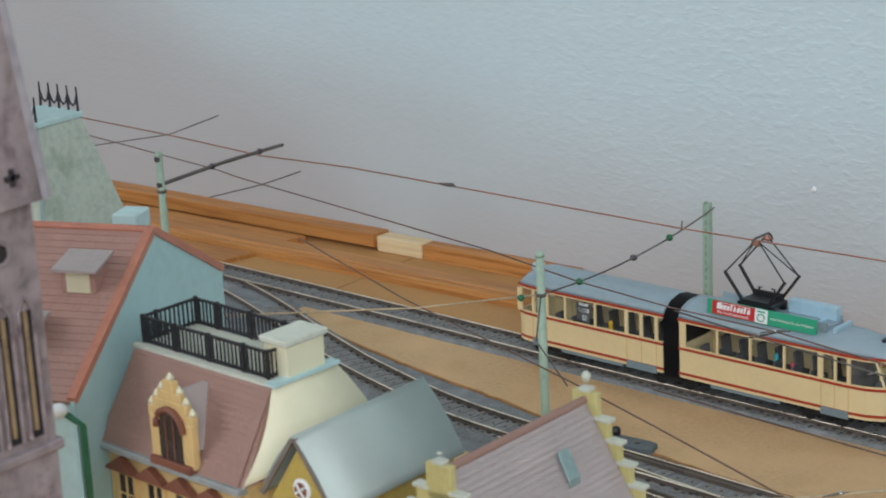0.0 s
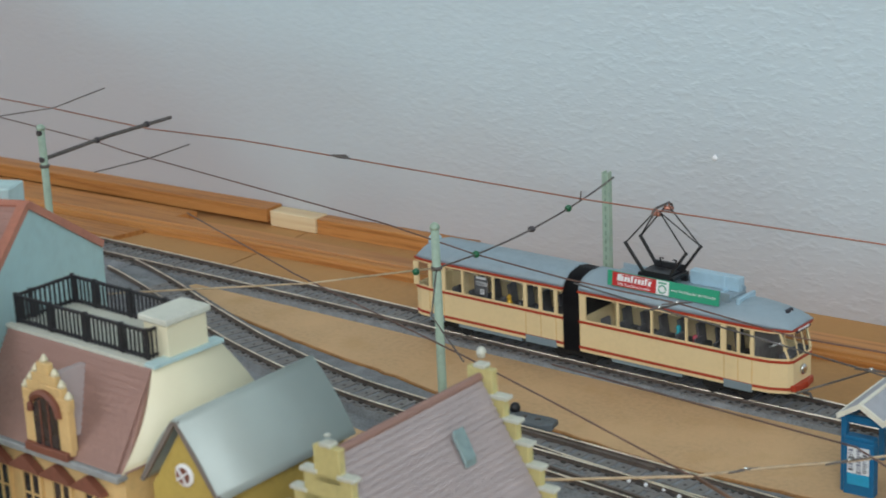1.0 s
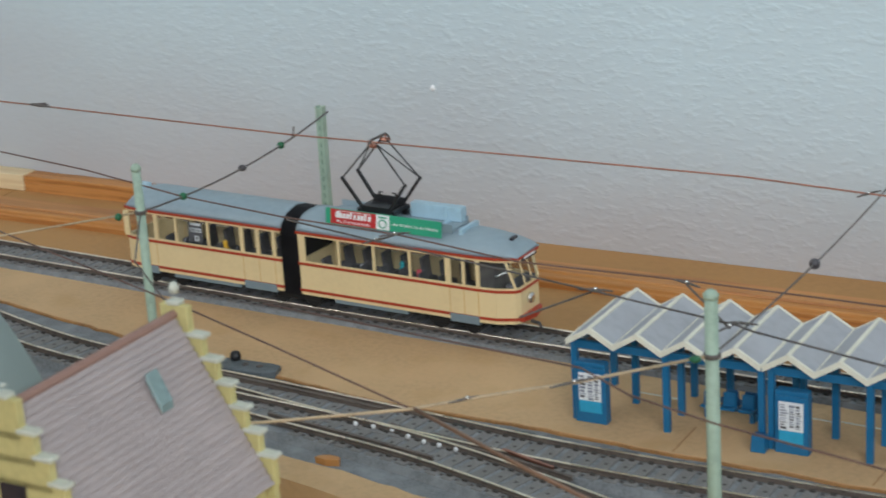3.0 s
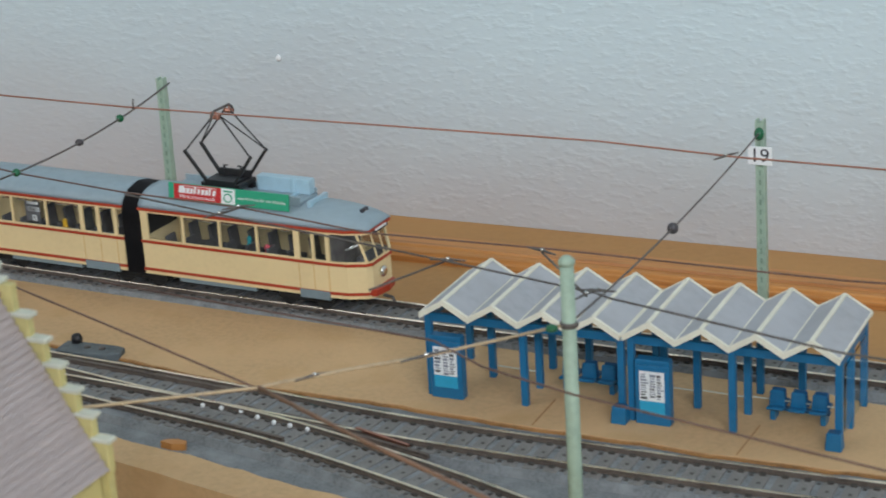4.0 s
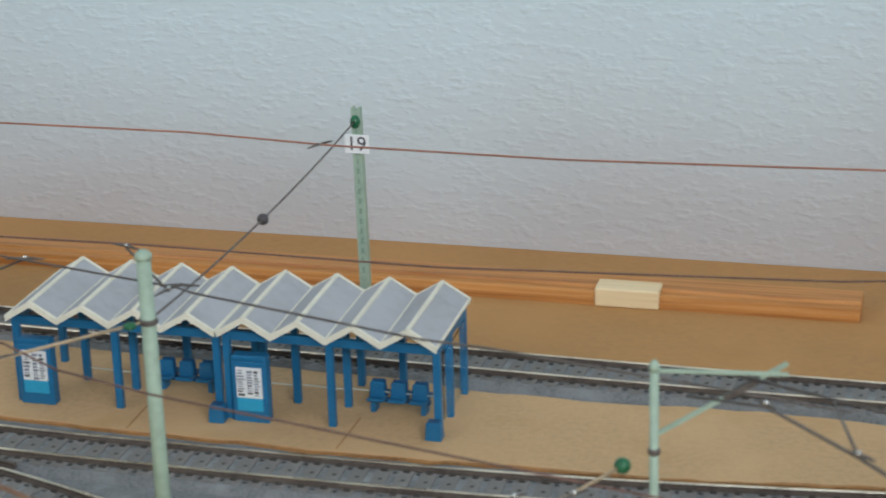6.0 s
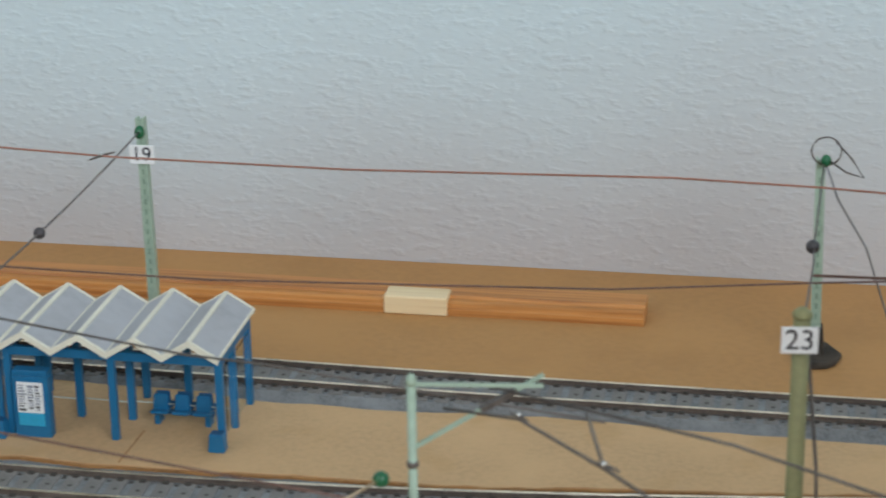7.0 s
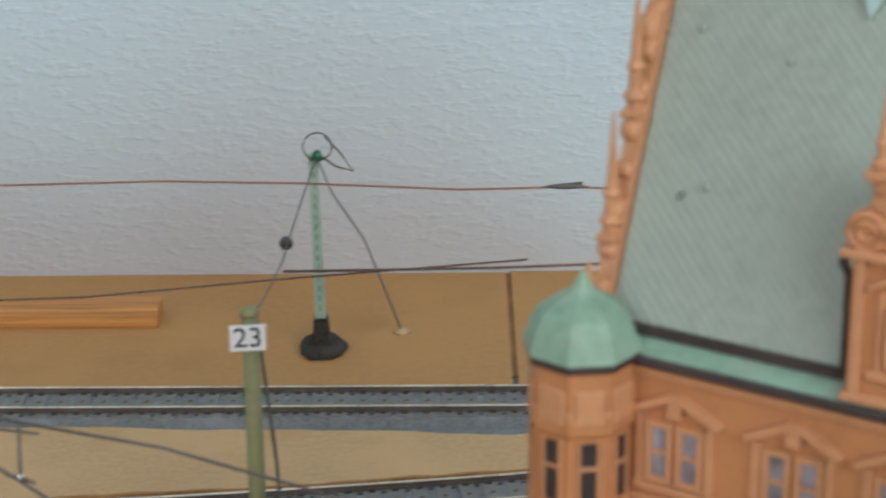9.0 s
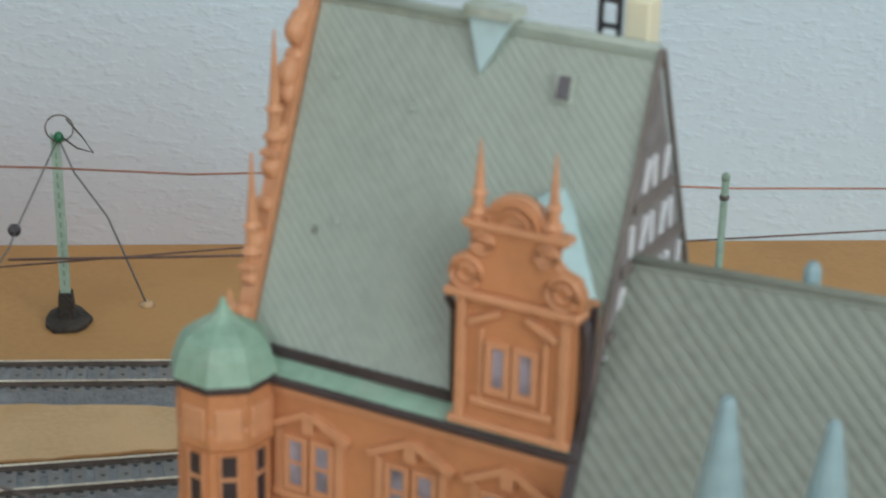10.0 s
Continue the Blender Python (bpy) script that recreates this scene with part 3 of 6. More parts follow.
strip("wooden_strip", -1000, 284, 131, 148, 6.5, "long moulded orange pine strip lying on the back board")


def plank(x0, x1, y0, y1, z1, label, slant=0.0, z0=0.02):
    """A sawn plank with eased edges and a shallow groove along its face."""
    b = B()
    h = 0.5
    m = (z0 + z1) / 2
    prof = [(y0, z0), (y0, m), (y0 + 0.35, m + 0.3), (y0 + 0.05, m + 0.6), (y0, z1 - h), (y0 + h, z1), (y0 + (y1 - y0) * 0.55, z1), (y0 + (y1 - y0) * 0.57, z1 - 0.3), (y0 + (y1 - y0) * 0.6, z1), (y1 - h, z1), (y1, z1 - h), (y1, z0)]
    n = 16
    rings = [[b.verts.new(((x0 + (x1 - x0) * i / n + (slant * (y - y0) / (y1 - y0) if i == n else 0)) * MM, (y + 0.35 * math.sin(i * 1.7)) * MM, z * MM)) for y, z in prof] for i in range(n + 1)]
    for r0, r1 in zip(rings, rings[1:]):
        for k in range(len(prof)):
            b.faces.new((r0[k], r0[(k + 1) % len(prof)], r1[(k + 1) % len(prof)], r1[k]))
    b.faces.new(rings[0])
    b.faces.new(rings[-1][::-1])
    return solid("plank", b, PINE, label, "plank", group="wooden strips")


plank(-1100, -442.5, 173, 187, 10.6, "thick orange pine plank raised on a batten against the wall", 0, 3.0)
# hidden support added, set back so the gap under the plank falls dark
plank(-1090, -443, 180, 186.8, 3.0, "unseen pine batten added under the thick plank")
plank(-407.5, -298, 176.5, 187, 8.6, "short thick orange pine plank against the wall", -3)
plank(-1100, -497, 150.5, 167.5, 4.4, "thin broad orange pine plank lying before the thick plank", 5)
plank(-1100, -505, 110, 129.5, 2.6, "thin orange pine plank lying beside the track", 6)
for xa, xb, ya, yb, zb, lab in ((-442, -408, 175.5, 187, 9.2, "small pale wooden block set between two pine planks"), (183, 208, 129.2, 140, 7.6, "small pale wooden block set on the pine strip")):
    b = B()
    add_hull(b, [(x, y, z) for x in (xa, xb) for y in (ya, yb) for z in (0.05, zb)])
    solid("wood_block", b, PALE, lab, "wood block", bevel=0.5)
# ---- tram ----
TRAM_X = -254.5
tram_turn = math.degrees(math.atan((rear_line(TRAM_X + 150) - rear_line(TRAM_X + 30)) / 120))
tram = thing("tram", "cream and red articulated model tram with grey roof and raised pantograph", "tram", (TRAM_X, rear_line(TRAM_X), 0), tram_turn)
STRETCH = 1.105
tram.scale = (STRETCH, 1, 1)
Z_SKIRT, Z_WAIST, Z_SILL, Z_HEAD, Z_GUT = 11.5, 25.3, 27.2, 38.7, 40.0


def inset(outline, d):
    x0, x1 = min(p[0] for p in outline), max(p[0] for p in outline)
    return [(min(max(x, x0 + d), x1 - d), y - math.copysign(d, y)) for x, y in outline]


def outset(outline, d):
    x0, x1 = min(p[0] for p in outline), max(p[0] for p in outline)
    return [(x + (d if x > x1 - 3 else -d if x < x0 + 1 else 0), y + math.copysign(d, y)) for x, y in outline]


def add_skin(bm, outline, z0, z1, thick=0.8):
    """An upright skin round an outline."""
    inner = inset(outline, thick)
    n = len(outline)
    rings = [[bm.verts.new((x * MM, y * MM, z * MM)) for x, y in o] for o, z in ((outline, z0), (outline, z1), (inner, z1), (inner, z0))]
    for k in range(n):
        for r0, r1 in zip(rings, rings[1:] + rings[:1]):
            bm.faces.new((r0[k], r0[(k + 1) % n], r1[(k + 1) % n], r1[k]))


def roof_mesh(bm, x0, x1, z, rise, front, back, half=13.4):
    nx, ny = 36, 14
    grid = []
    for i in range(nx + 1):
        u = i / nx
        x = x0 + (x1 - x0) * u
        df, db = (x1 - x) / front if front else 9, (x - x0) / back if back else 9
        e = min(1.0, df, db)
        s = math.sqrt(max(0.0, 1 - (1 - e) ** 2)) if e < 1 else 1.0
        w = half * (1 - 0.30 * (1 - min(1, df)) ** 2 - 0.16 * (1 - min(1, db)) ** 2)
        grid.append([bm.verts.new((x * MM, w * math.sin(math.pi * (j / ny - 0.5)) * MM, (z + rise * (0.12 + 0.88 * s) * abs(math.cos(math.pi * (j / ny - 0.5))) ** 0.95) * MM)) for j in range(ny + 1)])
    for g0, g1 in zip(grid, grid[1:]):
        for j in range(ny):
            bm.faces.new((g0[j], g1[j], g1[j + 1], g0[j + 1]))
    for g in (grid[0], grid[-1]):
        bm.faces.new(g)
    bm.faces.new([g[0] for g in grid] + [g[-1] for g in grid[::-1]])


def car(name, x0, x1, outline, windows, doors, roof_ends):
    car_body = B()
    add_skin(car_body, outline, Z_SKIRT, Z_SILL)
    body = part(name, car_body, CREAM, tram, "cream painted tram car body")
    b = B()
    add_skin(b, outline, Z_HEAD, Z_GUT)
    part("header", b, CREAM, body)
    for z0, z1, o, lab in ((Z_WAIST, Z_WAIST + 1.15, 0.28, "red waist stripe"), (Z_SKIRT + 1.5, Z_SKIRT + 2.7, 0.25, "red skirt stripe"), (Z_GUT - 0.35, Z_GUT + 0.7, 0.55, "red gutter stripe")):
        b = B()
        add_skin(b, outset(outline, o), z0, z1, 0.9)
        part("stripe", b, RED, body, lab)
    b = B()
    roof_mesh(b, x0 - 0.3, x1 + 0.3, Z_GUT + 0.6, 6.9, *roof_ends)
    part("roof", b, ROOFGREY, tram, "smooth grey-blue curved roof", smooth=True)
    b = B()
    add_prism(b, inset(outline, 1.0), Z_SKIRT, Z_SKIRT + 2)
    part("floor_plate", b, INSIDE, body)
    b = B()
    add_prism(b, inset(outline, 1.0), Z_HEAD + 0.3, Z_HEAD + 0.9)
    part("ceiling_panel", b, INSIDE, body)
    # posts and panes between the given windows
    for side in (-1, 1):
        y = side * 13.0
        stops = [(a, c) for a, c in zip([x0] + [w[1] for w in windows], [w[0] for w in windows] + [windows[-1][1] + 1.6])]
        for a, c in stops:
            b = B()
            add_box(b, a, c, y - 0.45, y + 0.45, Z_SILL - 0.1, Z_HEAD + 0.1)
            part("window_post", b, CREAM, body)
        for a, c in windows:
            b = B()
            add_box(b, a, c, y - side * 0.5 - 0.1, y - side * 0.5 + 0.1, Z_SILL, Z_HEAD)
            pane = part("window_pane", b, TRAMGLASS, body)
            pane.visible_shadow = False
        for a, c in doors:
            b = B()
            add_box(b, a, c, y - 0.9, y + 0.35, Z_SKIRT - 1.0, Z_SKIRT + 2.6)
            part("door_step", b, STEPGREY, body, "grey-blue door step")
            for xx in (a, (a + c) / 2, c):
                b = B()
                add_box(b, xx - 0.25, xx + 0.25, y - 0.42, y + 0.42, Z_SKIRT + 2.5, Z_SILL)
                part("door_seam", b, GOLD, body)
    return body


rear_plan = [(0, -11.2), (3, -12.6), (9, -13.4), (80, -13.4), (80, 13.4), (9, 13.4), (3, 12.6), (0, 11.2)]
front_plan = [(88.5, -13.4), (170, -13.4), (178, -12.6), (184.5, -9.6), (186, -7.5), (186, 7.5), (184.5, 9.6), (178, 12.6), (170, 13.4), (88.5, 13.4)]
rear_car = car("rear_car", 0, 80, rear_plan, [(2.6, 8.4), (9.8, 15.8), (17.6, 26.6), (27.6, 43.2), (44.2, 59.8), (61.6, 67.8), (69.4, 75.8)], [(8.6, 16.4), (60.8, 76.6)], (0, 9))
front_car = car("front_car", 88.5, 186, front_plan, [(91.8, 107.2), (108.2, 123.6), (124.6, 140.0), (141.0, 156.4), (158.8, 163.8), (165, 169.8)], [(158, 170.6)], (26, 0))
# the driver's cab: side windows, windscreen and leaning posts
for side in (-1, 1):
    b = B()
    add_plate(b, [(171.8, side * 12.9, Z_SILL), (183.0, side * 10.0, Z_SILL), (180.4, side * 10.9, Z_HEAD), (171.8, side * 12.9, Z_HEAD)], 0.2, (0.2, side, 0))
    part("cab_window", b, TRAMGLASS, front_car).visible_shadow = False
    b = B()
    add_beam(b, (184.8, side * 9.2, Z_SILL - 0.2), (181.6, side * 10.6, Z_HEAD + 0.3), 0.9, 0.9)
    part("screen_post", b, CREAM, front_car)
b = B()
add_plate(b, [(185.6, -9, Z_SILL), (185.6, 9, Z_SILL), (183.0, 9, Z_HEAD), (183.0, -9, Z_HEAD)], 0.2, (1, 0, 0.3))
part("windscreen", b, TRAMGLASS, front_car).visible_shadow = False
for k in (-3, 3):
    b = B()
    add_beam(b, (185.8, k, Z_SILL), (183.2, k, Z_HEAD), 0.5, 0.5)
    part("screen_post", b, CREAM, front_car)
b = B()
add_lathe(b, (0, 0, 0), [(2.3, 0), (2.4, 0.7), (1.9, 1.2), (0.8, 1.4)], 14)
lamp = part("headlight", b, SOLDER, front_car, "round silver headlight", smooth=True)
lamp.matrix_basis = pose(0.186, 0, 0.0205, 0, 90, 0)
b = B()
add_prism(b, [(181, -10.6), (187.2, -7.6), (188.6, 0), (187.2, 7.6), (181, 10.6)], 12.2, 15.2)
part("bumper", b, RED, front_car, "red curved front bumper", bevel=0.3)
b = B()
add_box(b, 185.9, 186.5, -6, 6, 38.2, 40.6)
part("destination_box", b, INK, front_car, "small dark destination box")
b = B()
add_box(b, 186.4, 186.7, -4.4, 4.4, 39.0, 39.9)
part("sign_bar", b, WHITE, front_car)
b = B()
add_box(b, 179.5, 180.7, -2.2, 2.2, 42.5, 46.5)
plate = part("route_plate", b, INK, front_car, "small dark route number plate")
text_mesh("route_number", "4", 3.4, WHITE, front_car, pose(0.1808, 0, 0.0446, 90, 0, 90))
# panel added behind the cab windows to keep the cab dark
b = B()
add_box(b, 170.4, 171.2, -12, 12, 14, 37.4)
part("cab_partition", b, INSIDE, front_car, "grey panel added to darken the driver's cab")
b = B()
add_box(b, 180, 184.4, -8.4, 8.4, 13.6, 28.2)
part("dashboard", b, SEATGREY, front_car)
# steering wheel and cab shelf
b = B()
add_tube(b, [(176 + 2.6 * math.cos(a / 12 * math.tau), -3 + 3.0 * math.sin(a / 12 * math.tau), 30.5 + 1.4 * math.cos(a / 12 * math.tau)) for a in range(13)], 0.4)
part("steering_wheel", b, SOLDER, front_car)
for x in list(range(20, 76, 9)) + list(range(98, 156, 9)):
    host = rear_car if x < 80 else front_car
    for y in (-8.5, 8.5):
        b = B()
        add_box(b, x, x + 4.6, y - 3.2, y + 3.2, 17, 19.5)
        add_hull(b, [(x + (1.0 if z < 20 else 0.0) + dx, yy, z) for dx in (0, 1.2) for yy in (y - 3.2, y + 3.2) for z in (19, 28.5)])
        part("seat", b, SEATGREY, host, bevel=0.2)
for x, y, material, host in ((49, -8.5, YELLOW, rear_car), (142.5, -9.5, PINK, front_car), (131, -3, TEAL, front_car)):
    b = B()
    add_lathe(b, (x, y, 19.5), [(1.6, 0), (1.8, 2.6), (1.5, 6.0), (0.9, 7.4), (0.8, 7.8), (1.1, 8.4), (1.1, 9.4), (0.4, 10.2)], 8)
    part("figurine", b, material, host, "small plain plastic seated figurine", smooth=True)
# window placards
b = B()
add_box(b, 33.0, 40.2, -12.35, -12.1, 28, 37)
card = part("placard", b, SEATGREY, rear_car, "grey window placard with line and destination")
for z0, z1, x0, x1 in ((36.0, 37.2, 34.4, 39.6), (32.8, 34.8, 34.2, 40.0), (28.6, 31.2, 36.2, 38.4)):
    b = B()
    add_box(b, x0, x1, -12.6, -12.42, z0, z1)
    part("placard_field", b, WHITE, rear_car)
text_mesh("destination", "Horn", 2.0, INK, rear_car, pose(0.0371, -0.01268, 0.0338, 90, 0, 0))
text_mesh("line_number", "4", 2.4, INK, rear_car, pose(0.0373, -0.01268, 0.0299, 90, 0, 0))
# bellows between the cars
b = B()
rings = []
n = 11
for i in range(n + 1):
    x = 79.8 + 8.9 * i / n
    s = 1.0 if i % 2 else 0.8
    sec = [(-13.6, 10.6), (-13.8, 38), (-12, 42.5), (-7.5, 46.2), (0, 47.8), (7.5, 46.2), (12, 42.5), (13.8, 38), (13.6, 10.6)]
    rings.append([b.verts.new((x * MM, y * s * MM, (z if z < 12 else 12 + (z - 12) * (0.93 + 0.07 * (i % 2))) * MM)) for y, z in sec])
for r0, r1 in zip(rings, rings[1:]):
    for k in range(9):
        b.faces.new((r0[k], r0[(k + 1) % 9], r1[(k + 1) % 9], r1[k]))
b.faces.new(rings[0][::-1])
b.faces.new(rings[-1])
part("bellows", b, BLACK, tram, "black folded rubber bellows")
# running gear
for x0, x1 in ((24, 58), (104, 138)):
    for y0 in (-12.8, 11.4):
        b = B()
        add_box(b, x0, x1, y0, y0 + 1.4, 9.6, 11.6)
        part("skirt_box", b, STEPGREY, tram, "grey underfloor box")
for xc in (18, 84, 158):
    b = B()
    add_box(b, xc - 12, xc + 12, -10.5, 10.5, 7.4, 11.4)
    bogie = part("bogie", b, MATTBLACK, tram, "black bogie", bevel=0.6)
    for dx in (-7.5, 7.5):
        for y in (-8.25, 8.25):
            b = B()
            add_lathe(b, (0, 0, 0), [(3.6, -1.4), (3.6, -1.0), (3.1, -0.9), (3.1, 1.3), (1.0, 1.5)], 16)
            w = part("wheel", b, MATTBLACK, bogie)
            w.matrix_basis = pose((xc + dx) * MM, y * MM, 0.0081, 90 if y > 0 else -90, 0, 0)
b = B()
add_box(b, 4, 182, -9, 9, 10.4, 11.6)
part("underframe", b, MATTBLACK, tram)
b = B()
add_tube(b, [(186, 0, 10), (189.5, 0, 9.6), (190.5, 0, 7.5)], [0.8, 0.7, 0.5])
part("coupling", b, GREYWIRE, tram)
# rear roof lamp and roof gear
b = B()
add_hull(b, [(x, y * (1 if z < 46 else 0.8), z) for x in (0.6, 5.6) for y in (-3, 3) for z in (43.2, 48.6)])
part("roof_lamp", b, PALEBLUE, tram, "pale blue roof lamp housing", bevel=0.8)
b = B()
for y in (-6.5, 6.5):
    add_box(b, 99, 157, y - 0.4, y + 0.4, 46, 50.5)
add_box(b, 99, 157, -7, 7, 47.2, 48.2)
part("roof_walkway", b, ROOFGREY, tram, "grey-blue roof walkway")
b = B()
add_box(b, 133, 156, 3.0, 7.5, 48.2, 54.5)
add_box(b, 148, 150, 2.4, 3.0, 48.2, 55)
part("resistor_box", b, PALEBLUE, tram, "pale blue resistor box on the roof", bevel=0.5)
for x in (150, 160):
    b = B()
    add_box(b, x, x + 1.4, -7, 7, 46.5, 49.0)
    part("roof_rib", b, PALEBLUE, tram)
# advertising board along the roof edge
b = B()
add_box(b, 102.5, 155, -10.3, -9.5, 42.4, 49.2)
board = part("advert_board", b, ADGREEN, tram, "red and green advertising board with white lettering")
board.matrix_basis = pose(0, -0.0075, 0.0028, -7, 0, 0)
b = B()
add_box(b, 105, 126, -10.55, -10.28, 42.7, 49.0)
part("red_field", b, ADRED, board)
b = B()
add_box(b, 126, 132, -10.55, -10.28, 42.7, 49.0)
part("white_field", b, WHITE, board)
b = B()
add_tube(b, [(129 + 1.7 * math.cos(a / 12 * math.tau), -10.6, 45.2 + 1.7 * math.sin(a / 12 * math.tau)) for a in range(13)], 0.3)
add_box(b, 127.2, 130.8, -10.66, -10.52, 47.6, 48.3)
part("washer_mark", b, ADGREEN, board)
# brand word drawn as plain slanted white bars
b = B()
for i, w in enumerate((2.0, 1.3, 1.3, 1.2, 0.9, 1.0, 1.3, 1.2, 0.9, 1.3)):
    x = 107.2 + i * 1.66
    h = 2.9 if i in (0, 4, 8) else 2.2
    add_hull(b, [(x + dx + (0.4 if z > 46 else 0), y, z) for dx in (0, w) for y in (-10.72, -10.5) for z in (45.4, 45.4 + h)])
add_box(b, 108.6, 124, -10.72, -10.5, 47.4 + 0.9, 48.5)
part("brand_bars", b, WHITE, board)
text_mesh("slogan", "Mit Kochautomatik", 2.0, WHITE, board, pose(0.1155, -0.0106, 0.0439, 90, 0, 0))
text_mesh("slogan", "eine Wohltat für die Wäsche", 1.75, WHITE, board, pose(0.1435, -0.0104, 0.0456, 90, 0, 0))
# pantograph
b = B()
add_box(b, 116, 128.5, -3.4, 3.4, 50, 53)
pant = part("pantograph", b, BLACK, tram, "raised black diamond pantograph with copper bow", bevel=0.15)
bars = [((114, -5.2, 51.4), (130.5, -5.2, 51.4), 1.2, 1.6), ((114, 5.2, 51.4), (130.5, 5.2, 51.4), 1.2, 1.6)]
bars += [((x, -6.4, 51.6), (x, 6.4, 51.6), 1.6, 1.8) for x in (114.6, 130)]
bars += [((115, -5.2, 52.9), (129.5, -5.2, 52.9), 1.2, 1.4), ((115, 5.2, 53.8), (129.5, 5.2, 53.8), 1.2, 3.2)]
for p, q, w, h in bars:
    b = B()
    add_beam(b, p, q, w, h)
    part("base_bar", b, BLACK, pant)
for x in (118.5, 126):
    b = B()
    add_tube(b, [(x, 4, 54), (x, 4, 57.2), (x + (1.4 if x < 120 else -1.4), 4, 57.2)], 0.45)
    part("hook", b, BLACK, pant)
for x in (115.5, 129.5):
    for y in (-5, 5):
        b = B()
        add_box(b, x - 1.2, x + 1.2, y - 1, y + 1, 48.2, 51)
        part("insulator", b, BLACK, pant)
for s in (-1, 1):
    for y in (-5.4, 5.4):
        b = B()
        add_beam(b, (122.2 + s * 6.2, y, 52.6), (122.2 + s * 14.4, y * 1.12, 65.0), 1.1, 1.1)
        part("lower_arm", b, BLACK, pant)
        b = B()
        add_tube(b, [(122.2 + s * 14.4, y * 1.12, 65.0), (122.2 + s * 1.2, y * 0.75, 81.2)], 0.36)
        part("upper_arm", b, BLACK, pant)
        b = B()
        add_lathe(b, (122.2 + s * 14.4, y * 1.12, 64.3), [(0.5, 0), (0.9, 0.5), (0.5, 1.4)], 8)
        part("knuckle", b, BLACK, pant)
    b = B()
    add_tube(b, [(122.2 + s * 14.4, 6.05, 65.0), (122.2 + s * 1.2, -4.0, 81.2)], 0.3)
    part("diagonal_arm", b, BLACK, pant)
b = B()
add_tube(b, [(122.2, -8.6, 79.6), (122.2, -7.6, 81.6), (122.2, -5.5, 83.2), (122.2, 5.5, 83.2), (122.2, 7.6, 81.6), (122.2, 8.6, 79.6)], 0.55)
part("contact_bow", b, GREYWIRE, pant, smooth=True)
for y in (-5.0, 5.0):
    b = B()
    add_tube(b, [(120.4, y, 80.6), (124, y, 80.6)], 1.1, 8)
    add_tube(b, [(120.8, y - 1, 80.6), (121.4, y - 1, 83.0), (123.0, y - 1, 83.0), (123.6, y - 1, 80.6)], 0.35)
    part("bow_clip", b, COPPER, pant, "bright copper bow clip")

# ---- tram stop ----
shelter = thing("tram_shelter", "blue tram shelter with folded frosted roof and cream edges", "shelter", (0, 0, 0))
Z_V, Z_P, D = 33.0, 38.8, 45.5
for half in (0, 1):
    x_base = half * 78
    step = 77.0 / 4 / 2
    pts = [(x_base + step * i, Z_P if i % 2 else Z_V) for i in range(9)]
    for (xa, za), (xb, zb) in zip(pts, pts[1:]):
        b = B()
        add_plate(b, [(xa, 0.8, za), (xb, 0.8, zb), (xb, D - 0.8, zb), (xa, D - 0.8, za)], 0.7, (-(zb - za), 0, xb - xa))
        part("roof_panel", b, FROST, shelter, "frosted grey translucent roof panel")
        for y0, y1 in ((-0.6, 0.9), (D - 0.9, D + 0.4)):
            b = B()
            add_hull(b, [(x, y, z + dz) for (x, z) in ((xa, za), (xb, zb)) for y in (y0, y1) for dz in (-1.1, 1.1)])
            part("roof_edge", b, ROOFCREAM, shelter, "cream zigzag roof edge")
    for i, (x, z) in enumerate(pts):
        b = B()
        add_beam(b, (x, 0, z + 0.55), (x, D, z + 0.55), 1.5 if i % 2 else 0.9, 0.9)
        part("roof_rib", b, ROOFCREAM, shelter)
    for y in (5.2, 40.2):
        b = B()
        add_box(b, x_base + 0.6, x_base + 76.4, y - 0.9, y + 0.9, 29.2, 32.4)
        part("beam", b, BLUE, shelter, bevel=0.2)
    for xe in (x_base + 1.2, x_base + 75.8):
        b = B()
        add_box(b, xe - 0.9, xe + 0.9, 6, 39.4, 29.4, 32.2)
        part("beam", b, BLUE, shelter)
for x, y in ((-0.6 + 1.6, 5.2), (38.2, 5.2), (75.6, 5.2), (79.4, 5.2), (116.2, 5.2), (153.6, 5.2), (16.6, 26), (37.4, 21.5), (98.2, 21.5), (116.8, 21.5), (153.6, 20.4), (1.2, 40), (35.2, 40), (50, 40), (76.4, 40), (79.4, 40), (116, 40), (131.5, 40), (153.6, 40)):
    b = B()
    add_hull(b, [(x + i * 1.25, y + j * 1.25, z) for i in (-1, 1) for j in (-1, 1) for z in (-0.2, 31.8)])
    part("post", b, BLUE, shelter, bevel=0.2)
b = B()
add_box(b, 154.6, 155.0, 8, 38, 4, 28)
part("side_glass", b, GLASS, shelter, "clear side pane").visible_shadow = False
for xa, xb in ((20, 36), (80, 97), (100, 116), (118, 152)):
    b = B()
    add_tube(b, [(xa, 22, 6.5), (xb, 22, 6.0)], 0.25)
    part("rail_rod", b, CAP, shelter, "thin pale rail")


